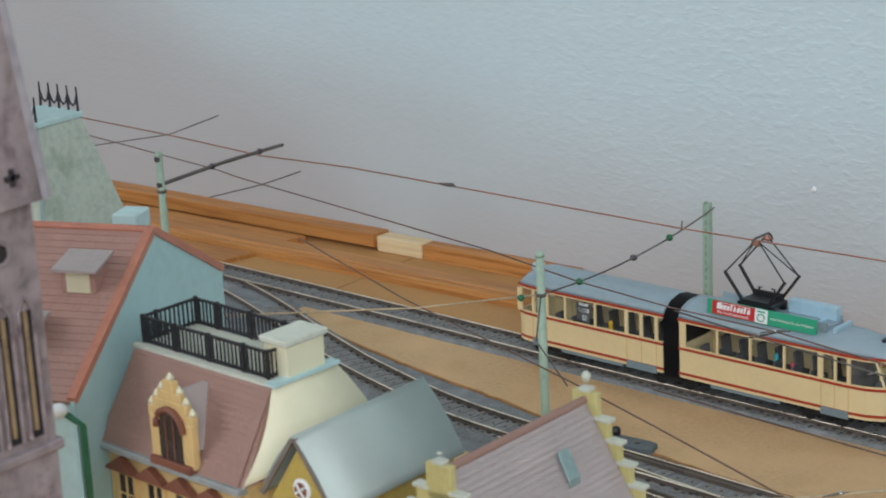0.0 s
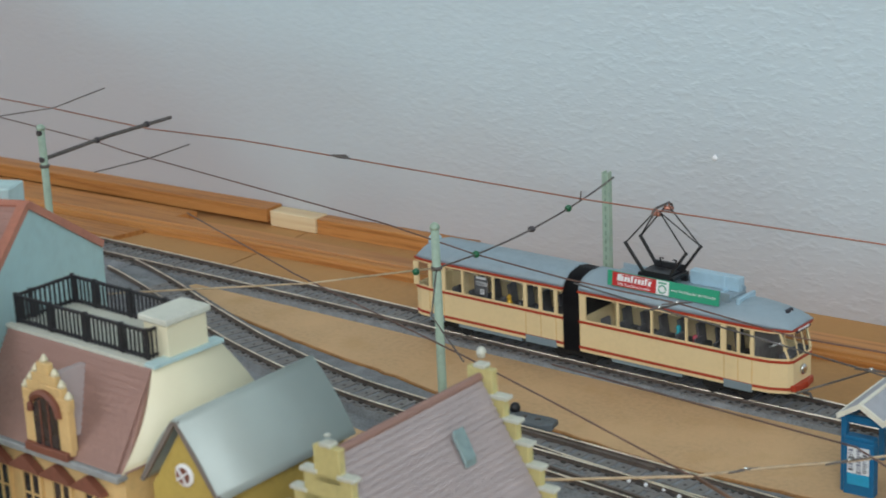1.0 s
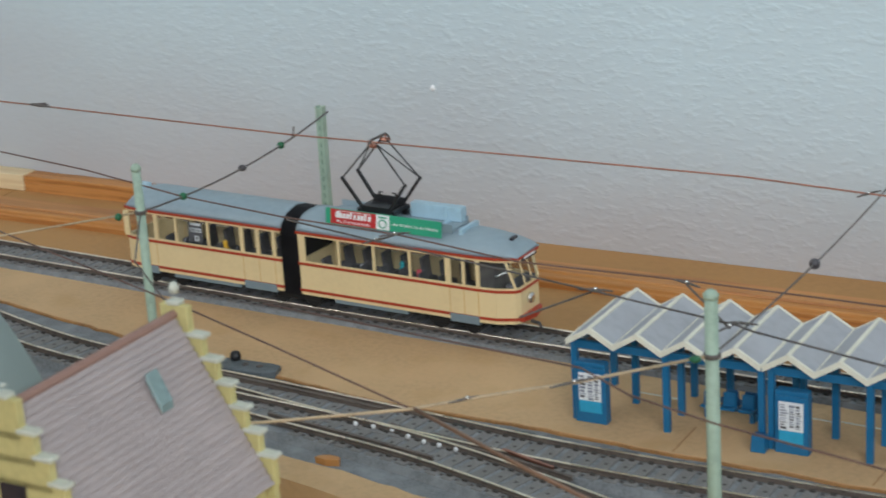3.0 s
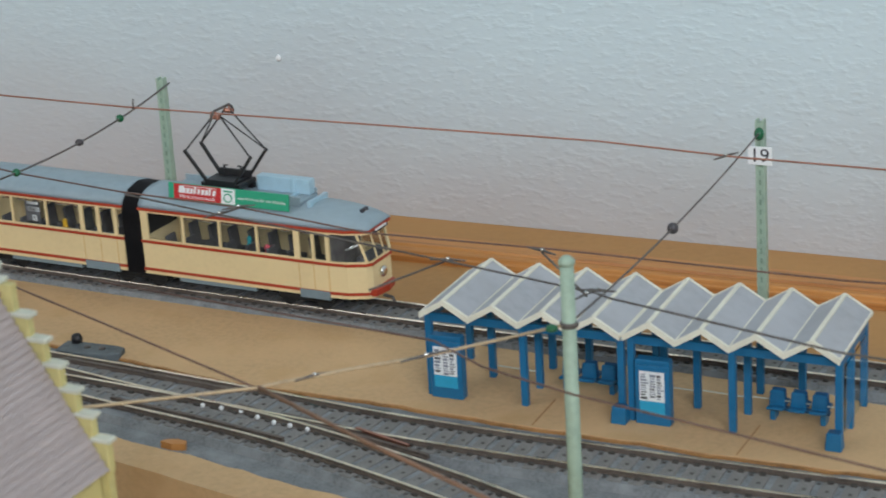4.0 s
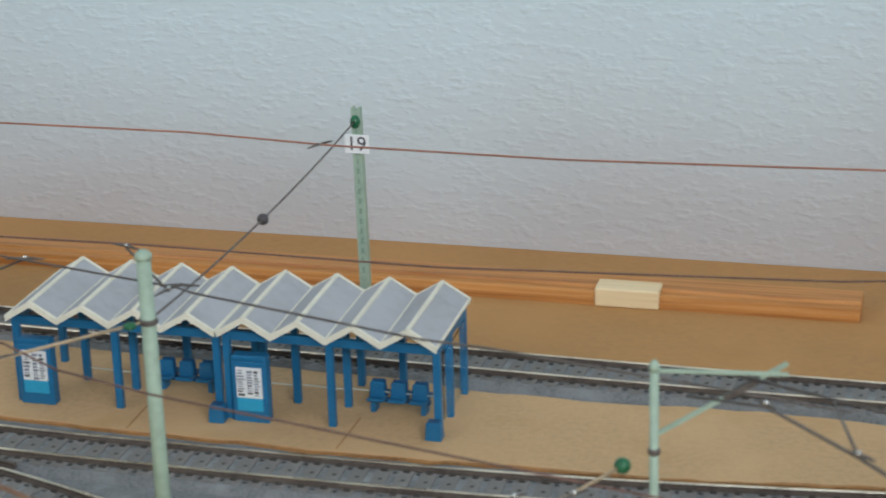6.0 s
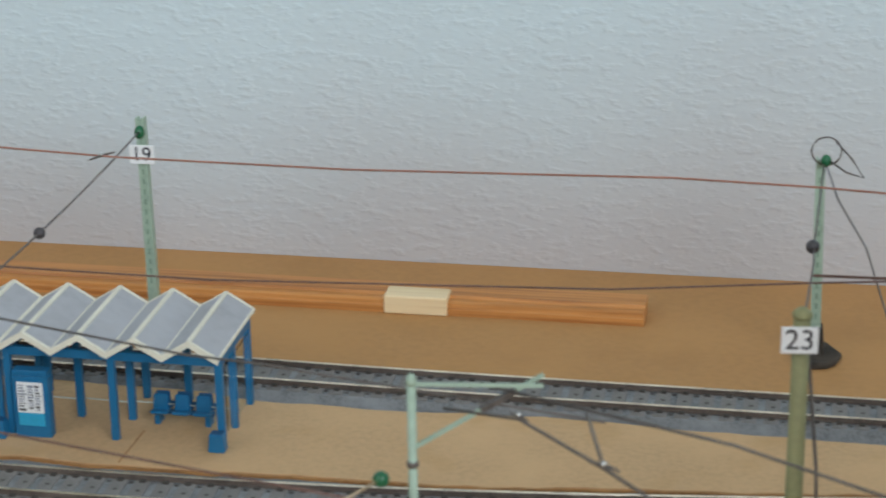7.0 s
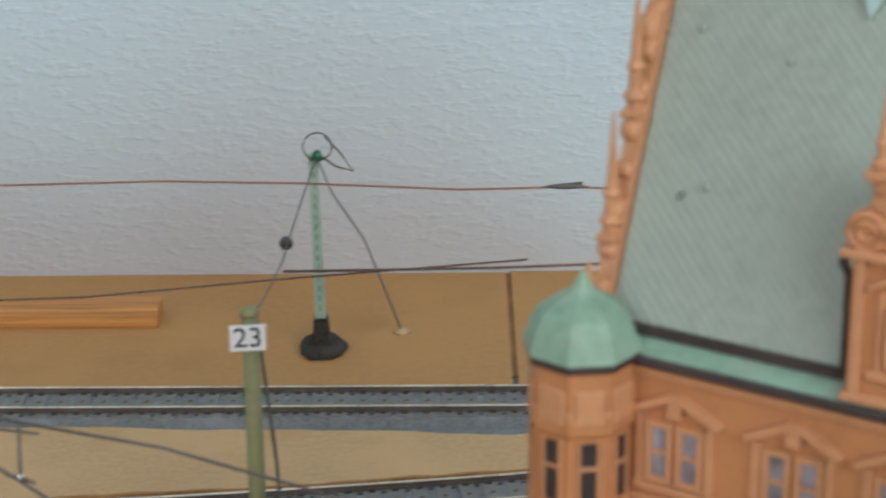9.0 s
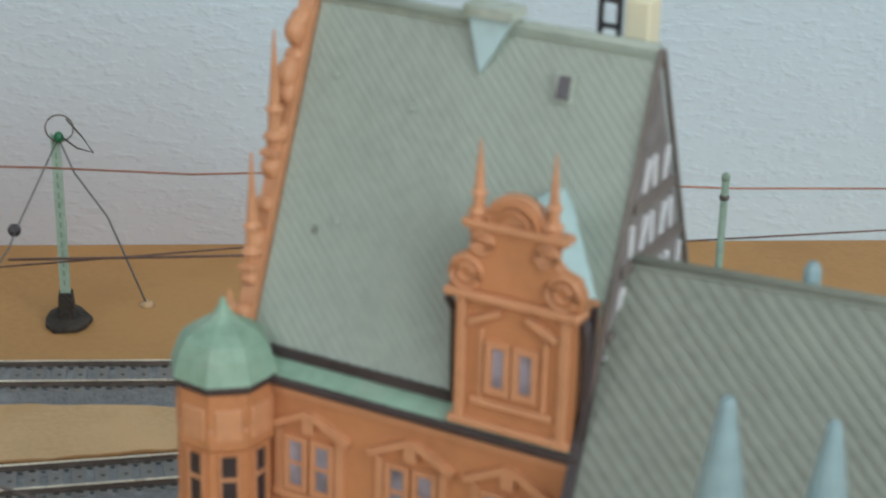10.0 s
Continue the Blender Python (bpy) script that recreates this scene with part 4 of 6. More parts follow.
def info_pillar(x):
    p = thing("info_pillar", "blue information pillar with white timetable at the shelter", "information board", (x, 4.4, 0), group="information boards")
    b = B()
    add_box(b, -6.4, 6.4, -2.2, 2.2, -0.2, 22.4)
    add_hull(b, [(xx * (0.97 if z > 23 else 1), y, z) for xx in (-6.4, 6.4) for y in (-2.2, 2.2) for z in (22.4, 24.6)])
    body = part("pillar", b, BLUE, p, bevel=0.35)
    b = B()
    add_box(b, -4.6, 4.6, -2.5, -2.1, 4.4, 10.2)
    part("lower_panel", b, LIGHTBLUE, p, "light blue lower panel")
    b = B()
    add_box(b, -4.6, 4.6, -2.55, -2.1, 9.2, 20.4)
    poster = part("poster", b, WHITE, p, "white printed timetable sheet")
    rnd = random.Random(int(x))
    for col, (xa, xb) in enumerate(((-4.1, -1.2), (-0.7, 1.4), (1.9, 4.1))):
        z = 19.4
        while z > 10.2:
            w = (xb - xa) * rnd.uniform(0.55, 1.0)
            h = rnd.choice((0.35, 0.35, 0.6, 0.9))
            b = B()
            add_box(b, xa, xa + w, -2.66, -2.5, z - h, z)
            part("print_bar", b, rnd.choice((PRINT, SEATGREY, PRINT)), poster)
            z -= h + 0.5


info_pillar(8.2)
info_pillar(87.8)


def bench(x, y):
    t = thing("bench", "row of blue plastic bucket seats, back to back on a beam", "bench", (x, y, 0), group="shelter benches")
    b = B()
    add_box(b, -11, 11, -1, 1, 3.4, 4.6)
    part("seat_beam", b, NAVY, t)
    for xx in (-9, 9):
        b = B()
        add_box(b, xx - 0.9, xx + 0.9, -2.4, 2.4, -0.2, 3.6)
        part("leg", b, BLUE, t)
    for k in (-1, 0, 1):
        for s in (-1, 1):
            b = B()
            add_hull(b, [(k * 7.6 + i * 3.1, s * (1.0 + 4.2 * j), 4.4 + (0.5 if j else 0.0) + h * 1.1) for i in (-1, 1) for j in (0, 1) for h in (0, 1)])
            part("seat", b, BLUE if s < 0 else NAVY, t, bevel=0.4)
            b = B()
            add_hull(b, [(k * 7.6 + i * (2.9 if h == 0 else 2.5), s * (1.1 - 0.2 * h + 1.0 * j), 5.2 + 6.0 * h) for i in (-1, 1) for j in (0, 1) for h in (0, 1)])
            part("backrest", b, BLUE if s < 0 else NAVY, t, bevel=0.5)


bench(135.5, 21)
bench(56, 25)


def bin_at(x, y):
    t = thing("litter_bin", "small square blue litter bin at the shelter post", "litter bin", (x, y, 0), group="litter bins")
    b = B()
    add_hull(b, [(i * (2.5 if z else 2.9), j * (2.0 if z else 2.4), z) for i in (-1, 1) for j in (-1, 1) for z in (0, 6.4)])
    part("body", b, BLUE, t, bevel=0.3)
    b = B()
    add_box(b, -2.0, 2.0, -1.5, 1.5, 6.4, 6.7)
    part("opening", b, NAVY, t, "dark bin opening")


bin_at(153.0, 1.6)
bin_at(76.0, 1.2)

# ---- masts ----
def wall_mast(x, y, h, label, lean=0.0, foot=True, sleeve=MAST):
    t = thing("catenary_mast", label, "mast", (x, y, 0), group="overhead wire masts")
    t.rotation_euler = (0, radians(lean), 0)
    b = B()
    for s in (-1, 1):
        add_hull(b, [(s * (1.5 if z < 50 else 1.3) + i * 0.4, j * 1.7, z) for i in (-1, 1) for j in (-1, 1) for z in (4, h)])
    pole = part("pole", b, MAST, t, "grey-green riveted mast pole")
    for k in range(int((h - 18) / 4)):
        w = B()
        add_box(w, -0.4, 0.4, -1.7, -1.3, 16 + 4 * k, 18.2 + 4 * k)
        part("lattice_slot", w, MASTRIVET, pole)
    b = B()
    add_hull(b, [(i * 1.3, j * 1.4, z) for i in (-1, 1) for j in (-1, 1) for z in (4, h - 1)])
    part("web", b, MAST, pole)
    if foot:
        b = B()
        add_hull(b, [(i * (3.4 if z < 8 else 2.6), j * 3.0, z) for i in (-1, 1) for j in (-1, 1) for z in (2, 13)])
        part("sleeve", b, sleeve, t, bevel=0.5)
        b = B()
        rnd = random.Random(int(x))
        out = [(9 * math.cos(a / 12 * math.tau) * rnd.uniform(0.8, 1.15), 12.5 * math.sin(a / 12 * math.tau) * rnd.uniform(0.85, 1.1)) for a in range(12)]
        add_prism(b, out, -0.2, 2.6)
        part("foot", b, ROCK, t, "rough dark glued foot", bevel=0.7)
    return t


def round_mast(x, y, h, label, material=MAST, r=2.1, ring=None):
    t = thing("catenary_mast", label, "mast", (x, y, 0), group="overhead wire masts")
    b = B()
    add_tube(b, [(0, 0, -21), (0, 0, h - 2.4)], [r * 1.12, r], 12)
    part("pole", b, material, t, smooth=True)
    b = B()
    add_lathe(b, (0, 0, h - 2.6), [(r * 1.15, 0), (r * 1.2, 1.2), (r * 0.9, 2.0), (r * 0.5, 2.7)], 12)
    part("cap", b, material, t, smooth=True)
    if ring:
        b = B()
        add_lathe(b, (0, 0, ring - 0.8), [(r * 1.2, 0), (r * 1.35, 0.4), (r * 1.35, 1.2), (r * 1.2, 1.6)], 12)
        part("clamp", b, GREYWIRE, t)
    return t


def number_plate_on(x, y, z, words, turn, w=9.4):
    t = thing("pole_sign", "white square sign with black number on the mast", "sign", (x, y, z), turn, group="mast number signs")
    b = B()
    add_box(b, -w / 2, w / 2, -0.4, 0.4, -3.6, 3.6)
    part("plate", b, WHITE, t, bevel=0.1)
    text_mesh("number", words, 7.8, INK, t, pose(0, -0.00046, 0, 90, 0, 0))


wall_mast(-172, 109.5, 83, "grey-green riveted mast with rough dark foot by the wall", 0.5)
wall_mast(97, 109.5, 82, "grey-green mast with number sign by the wall", -0.5, False)
wall_mast(348.5, 109.5, 77, "grey-green mast with wire loop and dark foot by the wall", -1.0, True, ROCK)
number_plate_on(97, 106, 68.5, "19", 0)
round_mast(-151, -54, 105, "round grey-green catenary mast between houses and track", MAST, 1.75, ring=86)
round_mast(103, -111, 105, "round grey-green catenary mast before the shelter", ring=84)
round_mast(343.6, -105, 105, "olive round mast carrying a number sign", OLIVE, 2.2)
round_mast(255, -172, 110, "slim grey-green catenary mast with bracket", MAST, 1.1, 87)
round_mast(-424, -9, 105, "grey-green mast with long dark bracket arm", MAST, 1.9, 84)
round_mast(575, -8, 105.5, "distant dark green catenary mast", MASTRIVET, 1.25, 97)
number_plate_on(343.2, -108.5, 97.5, "23", 6, 9.4)

# ---- overhead wires ----
def wire(label, pts, r=0.42, material=WIRE, name="overhead_wire"):
    b = B()
    add_tube(b, pts, r, 6)
    return solid(name, b, material, label, "wire", group="overhead wires", smooth=True)


def bead(x, y, z, r, material, label, squash=1.0):
    b = B()
    add_lathe(b, (x, y, z), [(r * math.cos(a) + 0.01, r * squash * math.sin(a)) for a in [radians(d) for d in range(-80, 81, 20)]], 10)
    solid("insulator_bead", b, material, label, "insulator", smooth=True, group="insulator beads")


def joint(x, y, z, turn=0.0, length=6.0, fat=0.55):
    t = thing("wire_joint", "silver soldered clip joining overhead wires", "wire clip", (x, y, z), turn, group="wire clips")
    b = B()
    add_tube(b, [(-length, 0, 0), (0, 0, 0.3), (length, 0, 0)], [0.25, fat, 0.25])
    part("splice", b, GREYWIRE, t)
    if fat > 0.8:
        for s in (-1, 1):
            b = B()
            add_tube(b, [(-length * 0.8, s * 0.7, 0.2), (0, s * 0.5, 0.9), (length * 0.7, -s * 0.8, 1.3 + 0.6 * s)], 0.3)
            part("wire_end", b, GREYWIRE, t)
    b = B()
    add_lathe(b, (0, 0, 0), [(0.4, 0), (0.75, 0.3), (0.65, 0.9), (0.2, 1.1)], 7)
    part("solder_blob", b, SOLDER, t, smooth=True)


def sagged(a, c, n=8, sag=0.0):
    a, c = Vector(a), Vector(c)
    return [a.lerp(c, i / n) - V(0, 0, sag * 4 * (i / n) * (1 - i / n)) for i in range(n + 1)]


wire("brown copper contact wire over the wall-side track", [(x, rear_line(x), 81.5 + z) for x, z in ((-690, -1), (-603, -1.5), (-526, -2.4), (-450, -4.6), (-380, -2), (-311, -1.8), (-166, -1.6), (-57, 0.2), (47, 1.6), (102, 0), (186, 0), (254, 1.6), (299, 2.6), (348, 1.5), (400, -1), (436, -0.3), (500, -3), (593, -6.5), (760, -7))], 0.38, COPPER)
wire("brown contact wire over the curving track", [(-640, 112, 67), (-457, 62, 75), (-428, 52, 76), (-258, -4, 86), (-209, -13, 85.5), (-157, -19, 81), (-106, -25, 79.5), (-52, -31, 80), (0, -36, 77), (66, -36, 77.5), (165, -35, 76), (287, -28, 77), (346, -22, 80), (420, -10, 81)], 0.33, WIRE)
wire("brown contact wire over the branching track", [(-95, -39, 84), (-56, -41, 80.5), (-16, -53, 82), (44, -68, 82.5), (101, -84, 83.5), (111, -98, 88), (186, -126, 91), (206, -133, 93), (300, -170, 100)], 0.34, GREYWIRE)
# cross spans with beads
wire("grey span wire from wall mast to round mast", sagged((-167, 109, 81), (-151, -54, 86), 12, 4.5), 0.4, GREYWIRE)
bead(-162.4, 62, 78.8, 1.7, BEAD, "green glass insulator bead on the span wire")
bead(-159, 27, 79.1, 1.8, DARKBEAD, "dark grey insulator bead on the span wire", 0.8)
bead(-154.2, -22, 82.2, 1.6, BEAD, "green glass insulator bead on the span wire")
bead(-155.5, -62, 86.0, 1.5, BEAD, "green glass insulator bead on the span wire")
wire("grey hanger stub on the span wire", [(-163.6, 74, 79.0), (-163, 74, 83.8)], 0.35, GREYWIRE)
wire("pale span wire from the round mast to the houses", [(-151, -54, 86), (-187, -92, 85), (-233, -127, 85), (-300, -175, 84)], 0.4, PALEWIRE)
wire("grey span wire from the numbered mast over the shelter", sagged((97, 107, 78), (103, -111, 84), 12, 3), 0.36, GREYWIRE)
bead(100.2, -8, 78.2, 2.0, DARKBEAD, "dark grey insulator bead on the span wire")
bead(97, 105, 77.5, 2.0, BEAD, "green insulator on the mast top", 1.3)
wire("pale span wire from the round mast towards the houses", [(103, -111, 84), (74, -147, 85), (57, -162, 85), (38, -181, 85), (3, -204, 85), (-60, -240, 85)], 0.5, PALEWIRE)
bead(100, -117, 84.6, 1.9, BEAD, "green sleeve insulator on the pale wire", 0.6)
joint(74, -147, 85, 50, 8)
joint(50, -169, 85, 50)
wire("brown wire crossing before the shelter", [(-52, -121, 85), (71, -136, 85), (93, -150, 85), (123, -160, 85), (196, -177, 85), (260, -190, 84)], 0.32, WIRE)
wire("brown wire crossing low over the tracks", [(-300, -40, 85), (-200, -85, 85), (-85, -129, 85), (-32, -151, 85), (38, -181, 85)], 0.32, WIRE)
wire("rusty wire hanging low over the turnout", [(38.5, -180.4, 85), (81, -202, 84.6), (124, -223, 85), (190, -256, 86)], 0.62, RUST)
wire("brown wire running to the houses", [(-151, -54, 86), (-120, -100, 85), (-81, -134, 85)], 0.35, GREYWIRE)
for p in ((-55.5, -40.5, 80.5, 60), (-52.3, -32.4, 80.5, 40), (44, -66, 82, 10), (66, -40, 78, -20), (100, -80, 82.5, 10), (99, -86, 83.5, 70), (-310.5, 83, 79.8, -4, 7, 1.1), (435.6, 57.6, 81.2, 0, 8, 1.2), (97, 63, 81.5, 60)):
    joint(*p)
wire("short cross wire between contact wires", [(44, -66, 82), (30, -95, 81)], 0.35, GREYWIRE)
wire("short cross wire between contact wires", [(-55.5, -40.5, 80.3), (-52.3, -32.4, 80.3)], 0.4, GREYWIRE)
wire("dark cross wire over the shelter", [(66, -40, 77.6), (99, -86, 83)], 0.4, GREYWIRE)
# long dark bracket arm with its cross wires
arm = thing("bracket_arm", "long dark bracket arm carrying two contact wires", "bracket arm", (-424, -9, 0))
b = B()
add_tube(b, [(0, 0, 87.5), (-6.5, 52, 86.5), (-13, 105, 83.5)], [1.1, 1.1, 1.0], 8)
part("arm", b, GREYWIRE, arm)
for p in ((-5.2, 42, 86.7), (-10.5, 84, 84.8), (0, -1, 87.5), (0, -1, 101)):
    b = B()
    add_lathe(b, (p[0], p[1], p[2] - 1.6), [(0.8, 0), (1.7, 0.8), (1.7, 2.4), (0.8, 3.2)], 8)
    part("clamp", b, DARKBEAD, arm)
wire("thin grey wire crossing the contact wires", [(-560, 60, 76), (-526, 95, 79.5), (-520, 130, 84)], 0.35, GREYWIRE)
wire("thin grey wire crossing the contact wires", [(-420, 20, 74), (-405, 45, 77), (-400, 70, 79)], 0.35, GREYWIRE)
bead(-436, -25, 74, 1.6, BEAD, "green insulator bead by the bracket mast", 0.7)
# wall mast loop, stay and spans at the olive mast
b = B()
add_tube(b, [(349 + 5.2 * math.cos(a / 20 * math.tau), 108, 80 + 5.2 * math.sin(a / 20 * math.tau)) for a in range(21)], 0.35)
solid("wire_loop", b, GREYWIRE, "loop of grey wire on the mast top", "wire")
bead(349, 105, 77.4, 1.9, BEAD, "green insulator on the mast top", 1.2)
wire("grey stay wire from mast top to the board", [(349, 106, 76), (354, 108, 62), (365, 114, 42), (378, 125, 0.4)], 0.45, STAYGREY, "stay_wire")
b = B()
add_lathe(b, (378, 125, -0.05), [(3.4, 0), (3.0, 0.9), (1.6, 1.7), (0.5, 2.0)], 9)
solid("glue_lump", b, PALEGLUE, "small tan lump of glue at the stay's foot", "glue lump", smooth=True)
wire("grey stay end hooked off the mast", [(349, 106, 78), (356, 100, 75), (362, 98, 74), (358, 99, 80), (352, 104, 85)], 0.35, GREYWIRE, "stay_wire")
wire("grey span wire from wall mast to olive mast", [(348.5, 108, 76), (346, 0, 84.2), (346.5, -21, 91), (345, -70, 95), (343.6, -103, 102)][:2] + [(346.0, -22, 86), (344.6, -80, 96), (343.6, -103, 101)], 0.34, GREYWIRE)
bead(345.6, -4, 84.8, 2.2, DARKBEAD, "dark grey insulator bead on the span wire")
wire("brown wire along from the span to the side", [(346, -25, 83.5), (410, -22, 83), (520, -10, 82)], 0.45, WIRE)
wire("grey wire hanging beside the olive mast", [(344.6, -98, 99), (349, -104, 60), (351, -106, 20), (352, -106, -20)], 0.55, GREYWIRE)
# bracket mast with tangled wires
arm = thing("bracket_arm", "slim green bracket arm with dark clamp", "bracket arm", (255, -172, 0))
b = B()
add_beam(b, (0, 0, 91), (29, 14.5, 105.5), 0.9, 0.9)
part("arm", b, MAST, arm)
b = B()
add_beam(b, (0, 0, 107.5), (30, 7, 106), 0.8, 0.8)
part("top_rod", b, MAST, arm)
b = B()
add_beam(b, (15, 7.5, 98.4), (23, 11.5, 102.4), 1.5, 1.4)
part("clamp", b, GREYWIRE, arm)
bead(249, -180, 86.5, 2.0, BEAD, "green glass insulator bead by the bracket mast")
wire("pale wire from the bead to the side", [(249, -180, 86.5), (238, -194, 84), (225, -215, 82)], 0.4, PALEWIRE)
joint(240, -192, 84, 50, 4)
joint(228, -200, 86, 50, 3)
wire("grey wire from the bracket to the front", [(262, -168, 100), (282, -184, 106), (304, -210, 108), (330, -240, 108)], 0.4, GREYWIRE)
wire("grey wire from the bracket to the side", [(270, -160, 103), (330, -180, 101), (380, -205, 98)], 0.4, GREYWIRE)
wire("grey cross wire between two wires", [(296, -172, 103), (304, -210, 108)], 0.4, GREYWIRE)
joint(282, -184, 106.5, -40, 3)
joint(304, -210, 108.5, -30, 4)
wire("brown distant wire by the far mast", [(560, 0, 78), (640, 10, 78), (760, 20, 78)], 0.32, WIRE)
# ---- houses ----
GROUND = -22


def gable_prism(bm, x0, x1, half, z0, ze, zr, axis="y"):
    """A gabled body; the ridge runs along the axis from x0 to x1."""
    sec = [(-half, z0), (half, z0), (half, ze), (0, zr), (-half, ze)]
    put = (lambda a, c, z: (c, a, z)) if axis == "y" else (lambda a, c, z: (a, c, z))
    ra = [bm.verts.new(Vector(put(x0, c, z)) * MM) for c, z in sec]
    rb = [bm.verts.new(Vector(put(x1, c, z)) * MM) for c, z in sec]
    for k in range(5):
        bm.faces.new((ra[k], ra[(k + 1) % 5], rb[(k + 1) % 5], rb[k]))
    bm.faces.new(ra[::-1])
    bm.faces.new(rb)


def courses(parent, corner, along, down, rows, material, name="tile_course", thick=0.7, lap=0.12):
    """Overlapping rows of tiles on a slope: corner at the ridge, along the ridge, down the slope."""
    corner, along, down = Vector(corner), Vector(along), Vector(down)
    n = along.cross(down).normalized()
    if n.z < 0:
        n = -n
    for i in range(rows):
        a = corner + down * (i / rows)
        c = corner + down * ((i + 1 + lap) / rows)
        b = B()
        add_hull(b, [a, a + n * 0.25, a + along, a + along + n * 0.25, c, c + n * thick, c + along, c + along + n * thick])
        part(name, b, material, parent)


def window_unit(parent, x0, x1, z0, z1, y, frame_mat, pane_mat, bars=1, cross=1, t=0.8):
    """A window in a front wall at y, looking towards -y."""
    b = B()
    add_box(b, x0, x1, y - 0.1, y + 0.4, z0, z1)
    w = part("window", b, pane_mat, parent)
    b = B()
    for a, c in ((x0 - t, x0 + 0.3), (x1 - 0.3, x1 + t)):
        add_box(b, a, c, y - t, y + 0.3, z0 - t, z1 + t)
    for a, c in ((z0 - t, z0 + 0.3), (z1 - 0.3, z1 + t)):
        add_box(b, x0 + 0.3, x1 - 0.3, y - t + 0.1, y + 0.3, a, c)
    for i in range(bars):
        xm = x0 + (x1 - x0) * (i + 1) / (bars + 1)
        add_box(b, xm - 0.4, xm + 0.4, y - t * 0.7, y + 0.3, z0, z1)
    for i in range(cross):
        zm = z0 + (z1 - z0) * (i + 1) / (cross + 1)
        add_box(b, x0, x1, y - t * 0.6, y + 0.3, zm - 0.3, zm + 0.3)
    part("window_frame", b, frame_mat, w)
    return w


def pinnacle(bm, x, y, z0, z1, r):
    h = z1 - z0
    add_lathe(bm, (x, y, z0), [(r, 0), (r, h * 0.06), (r * 1.5, h * 0.1), (r * 0.8, h * 0.16), (r * 0.8, h * 0.3), (r * 1.15, h * 0.33), (r * 0.7, h * 0.38), (r * 0.12, h)], 10)


def card_sheet(bm, top, low, outward, bulge, n=10):
    """A thin sheet between an upper and a lower edge, bulging slightly."""
    (a0, a1), (c0, c1), out = [Vector(p) for p in top], [Vector(p) for p in low], Vector(outward).normalized()
    rows = []
    for i in range(n + 1):
        u = i / n
        k = out * bulge * math.sin(math.pi * u)
        p, q = a0.lerp(c0, u) + k, a1.lerp(c1, u) + k
        rows.append([bm.verts.new(r * MM) for r in (p, q, q - out * 0.6, p - out * 0.6)])
    for r0, r1 in zip(rows, rows[1:]):
        for k in range(4):
            bm.faces.new((r0[k], r0[(k + 1) % 4], r1[(k + 1) % 4], r1[k]))
    bm.faces.new(rows[0])
    bm.faces.new(rows[-1][::-1])


# house with grey tiled roof and stepped gables
house = thing("house", "model house with grey tiled roof and yellow stepped gables", "house", (8, -281.5, 0), -1.7, group="model houses")
ZR, ZE, HB, HL = 134.7, 91.8, 27.0, 32.0
b = B()
gable_prism(b, -HL + 1, HL - 1, HB - 2, GROUND, ZE - 1, ZR - 3)
part("wall", b, LIME, house, "yellow plastered wall")
for s in (-1, 1):
    b = B()
    add_plate(b, [(0, -HL, ZR), (0, HL, ZR), (s * HB, HL, ZE), (s * HB, -HL, ZE)], -1.2, (s * 0.8, 0, 0.5))
    roof = part("roof", b, GREYTILE, house, "weathered grey-pink tiled roof slope")
    courses(roof, (0, -HL + 0.5, ZR + 0.2), (0, 2 * HL - 1, 0), (s * HB, 0, ZE - ZR), 26, GREYTILE, thick=1.0)
b = B()
add_tube(b, [(0, -HL, ZR + 0.6), (0, HL, ZR + 0.6)], 1.3, 8)
part("ridge", b, BROWNTILE, house, "pinkish ridge tiles")
for y in (-HL - 1.2, HL + 1.2):
    b = B()
    add_prism(b, [(-HB, -1.2), (HB, -1.2), (HB, 1.2), (-HB, 1.2)], GROUND, ZE)
    gable = part("stepped_gable", b, LIME, house, "yellow stepped gable with pale caps")
    gable.matrix_basis = pose(0, y * MM, 0)
    steps = 7
    for i in range(steps):
        w = HB * (1 - i / steps)
        z0, z1 = ZE + (ZR - ZE) * i / steps - 1.0, ZE + (ZR - ZE) * (i + 1) / steps + 1.2
        b = B()
        add_box(b, -w - 0.6, w + 0.6, -1.2, 1.2, z0, z1 + (2.0 if i == steps - 1 else 0))
        part("gable_step", b, LIME, gable, bevel=0.2)
        for sx in ((-1, 1) if i < steps - 1 else (0,)):
            xc = sx * (w - HB / steps / 2 + 0.6) if sx else 0
            b = B()
            add_box(b, xc - HB / steps / 2 - 1.0, xc + HB / steps / 2 + 1.0, -1.7, 1.7, z1 - 0.1, z1 + 1.1) if sx else add_box(b, -1.9, 1.9, -1.7, 1.7, z1 + 2.0, z1 + 3.2)
            part("step_cap", b, CAP, gable, "pale stone cap", bevel=0.2)
    b = B()
    add_lathe(b, (0, 0, ZR + 6.2), [(1.2, 0), (1.2, 0.8), (1.5, 1.2), (1.3, 2.2), (0.6, 3.0)] if y > 0 else [(1.2, 0), (0.4, 0.4)], 8)
    part("finial", b, CAP, gable, "pale round finial", smooth=True)
    b = B()
    add_box(b, -4, 4, -1.6, 1.6, 104, 116)
    part("gable_window", b, WINDOWDARK, gable, "dark gable window")
b = B()
cz = ZR - 7.6 * (ZR - ZE) / HB
add_hull(b, [(7.4 + (0 if k else 4.2), 11.5 + j * 2.6, cz + (3.6 if k else -4.6) + u * 2.4) for k in (0, 1) for j in (-1, 1) for u in (0, 1)])
part("skylight", b, SLATEBLUE, house, "slate blue roof skylight", bevel=0.3)

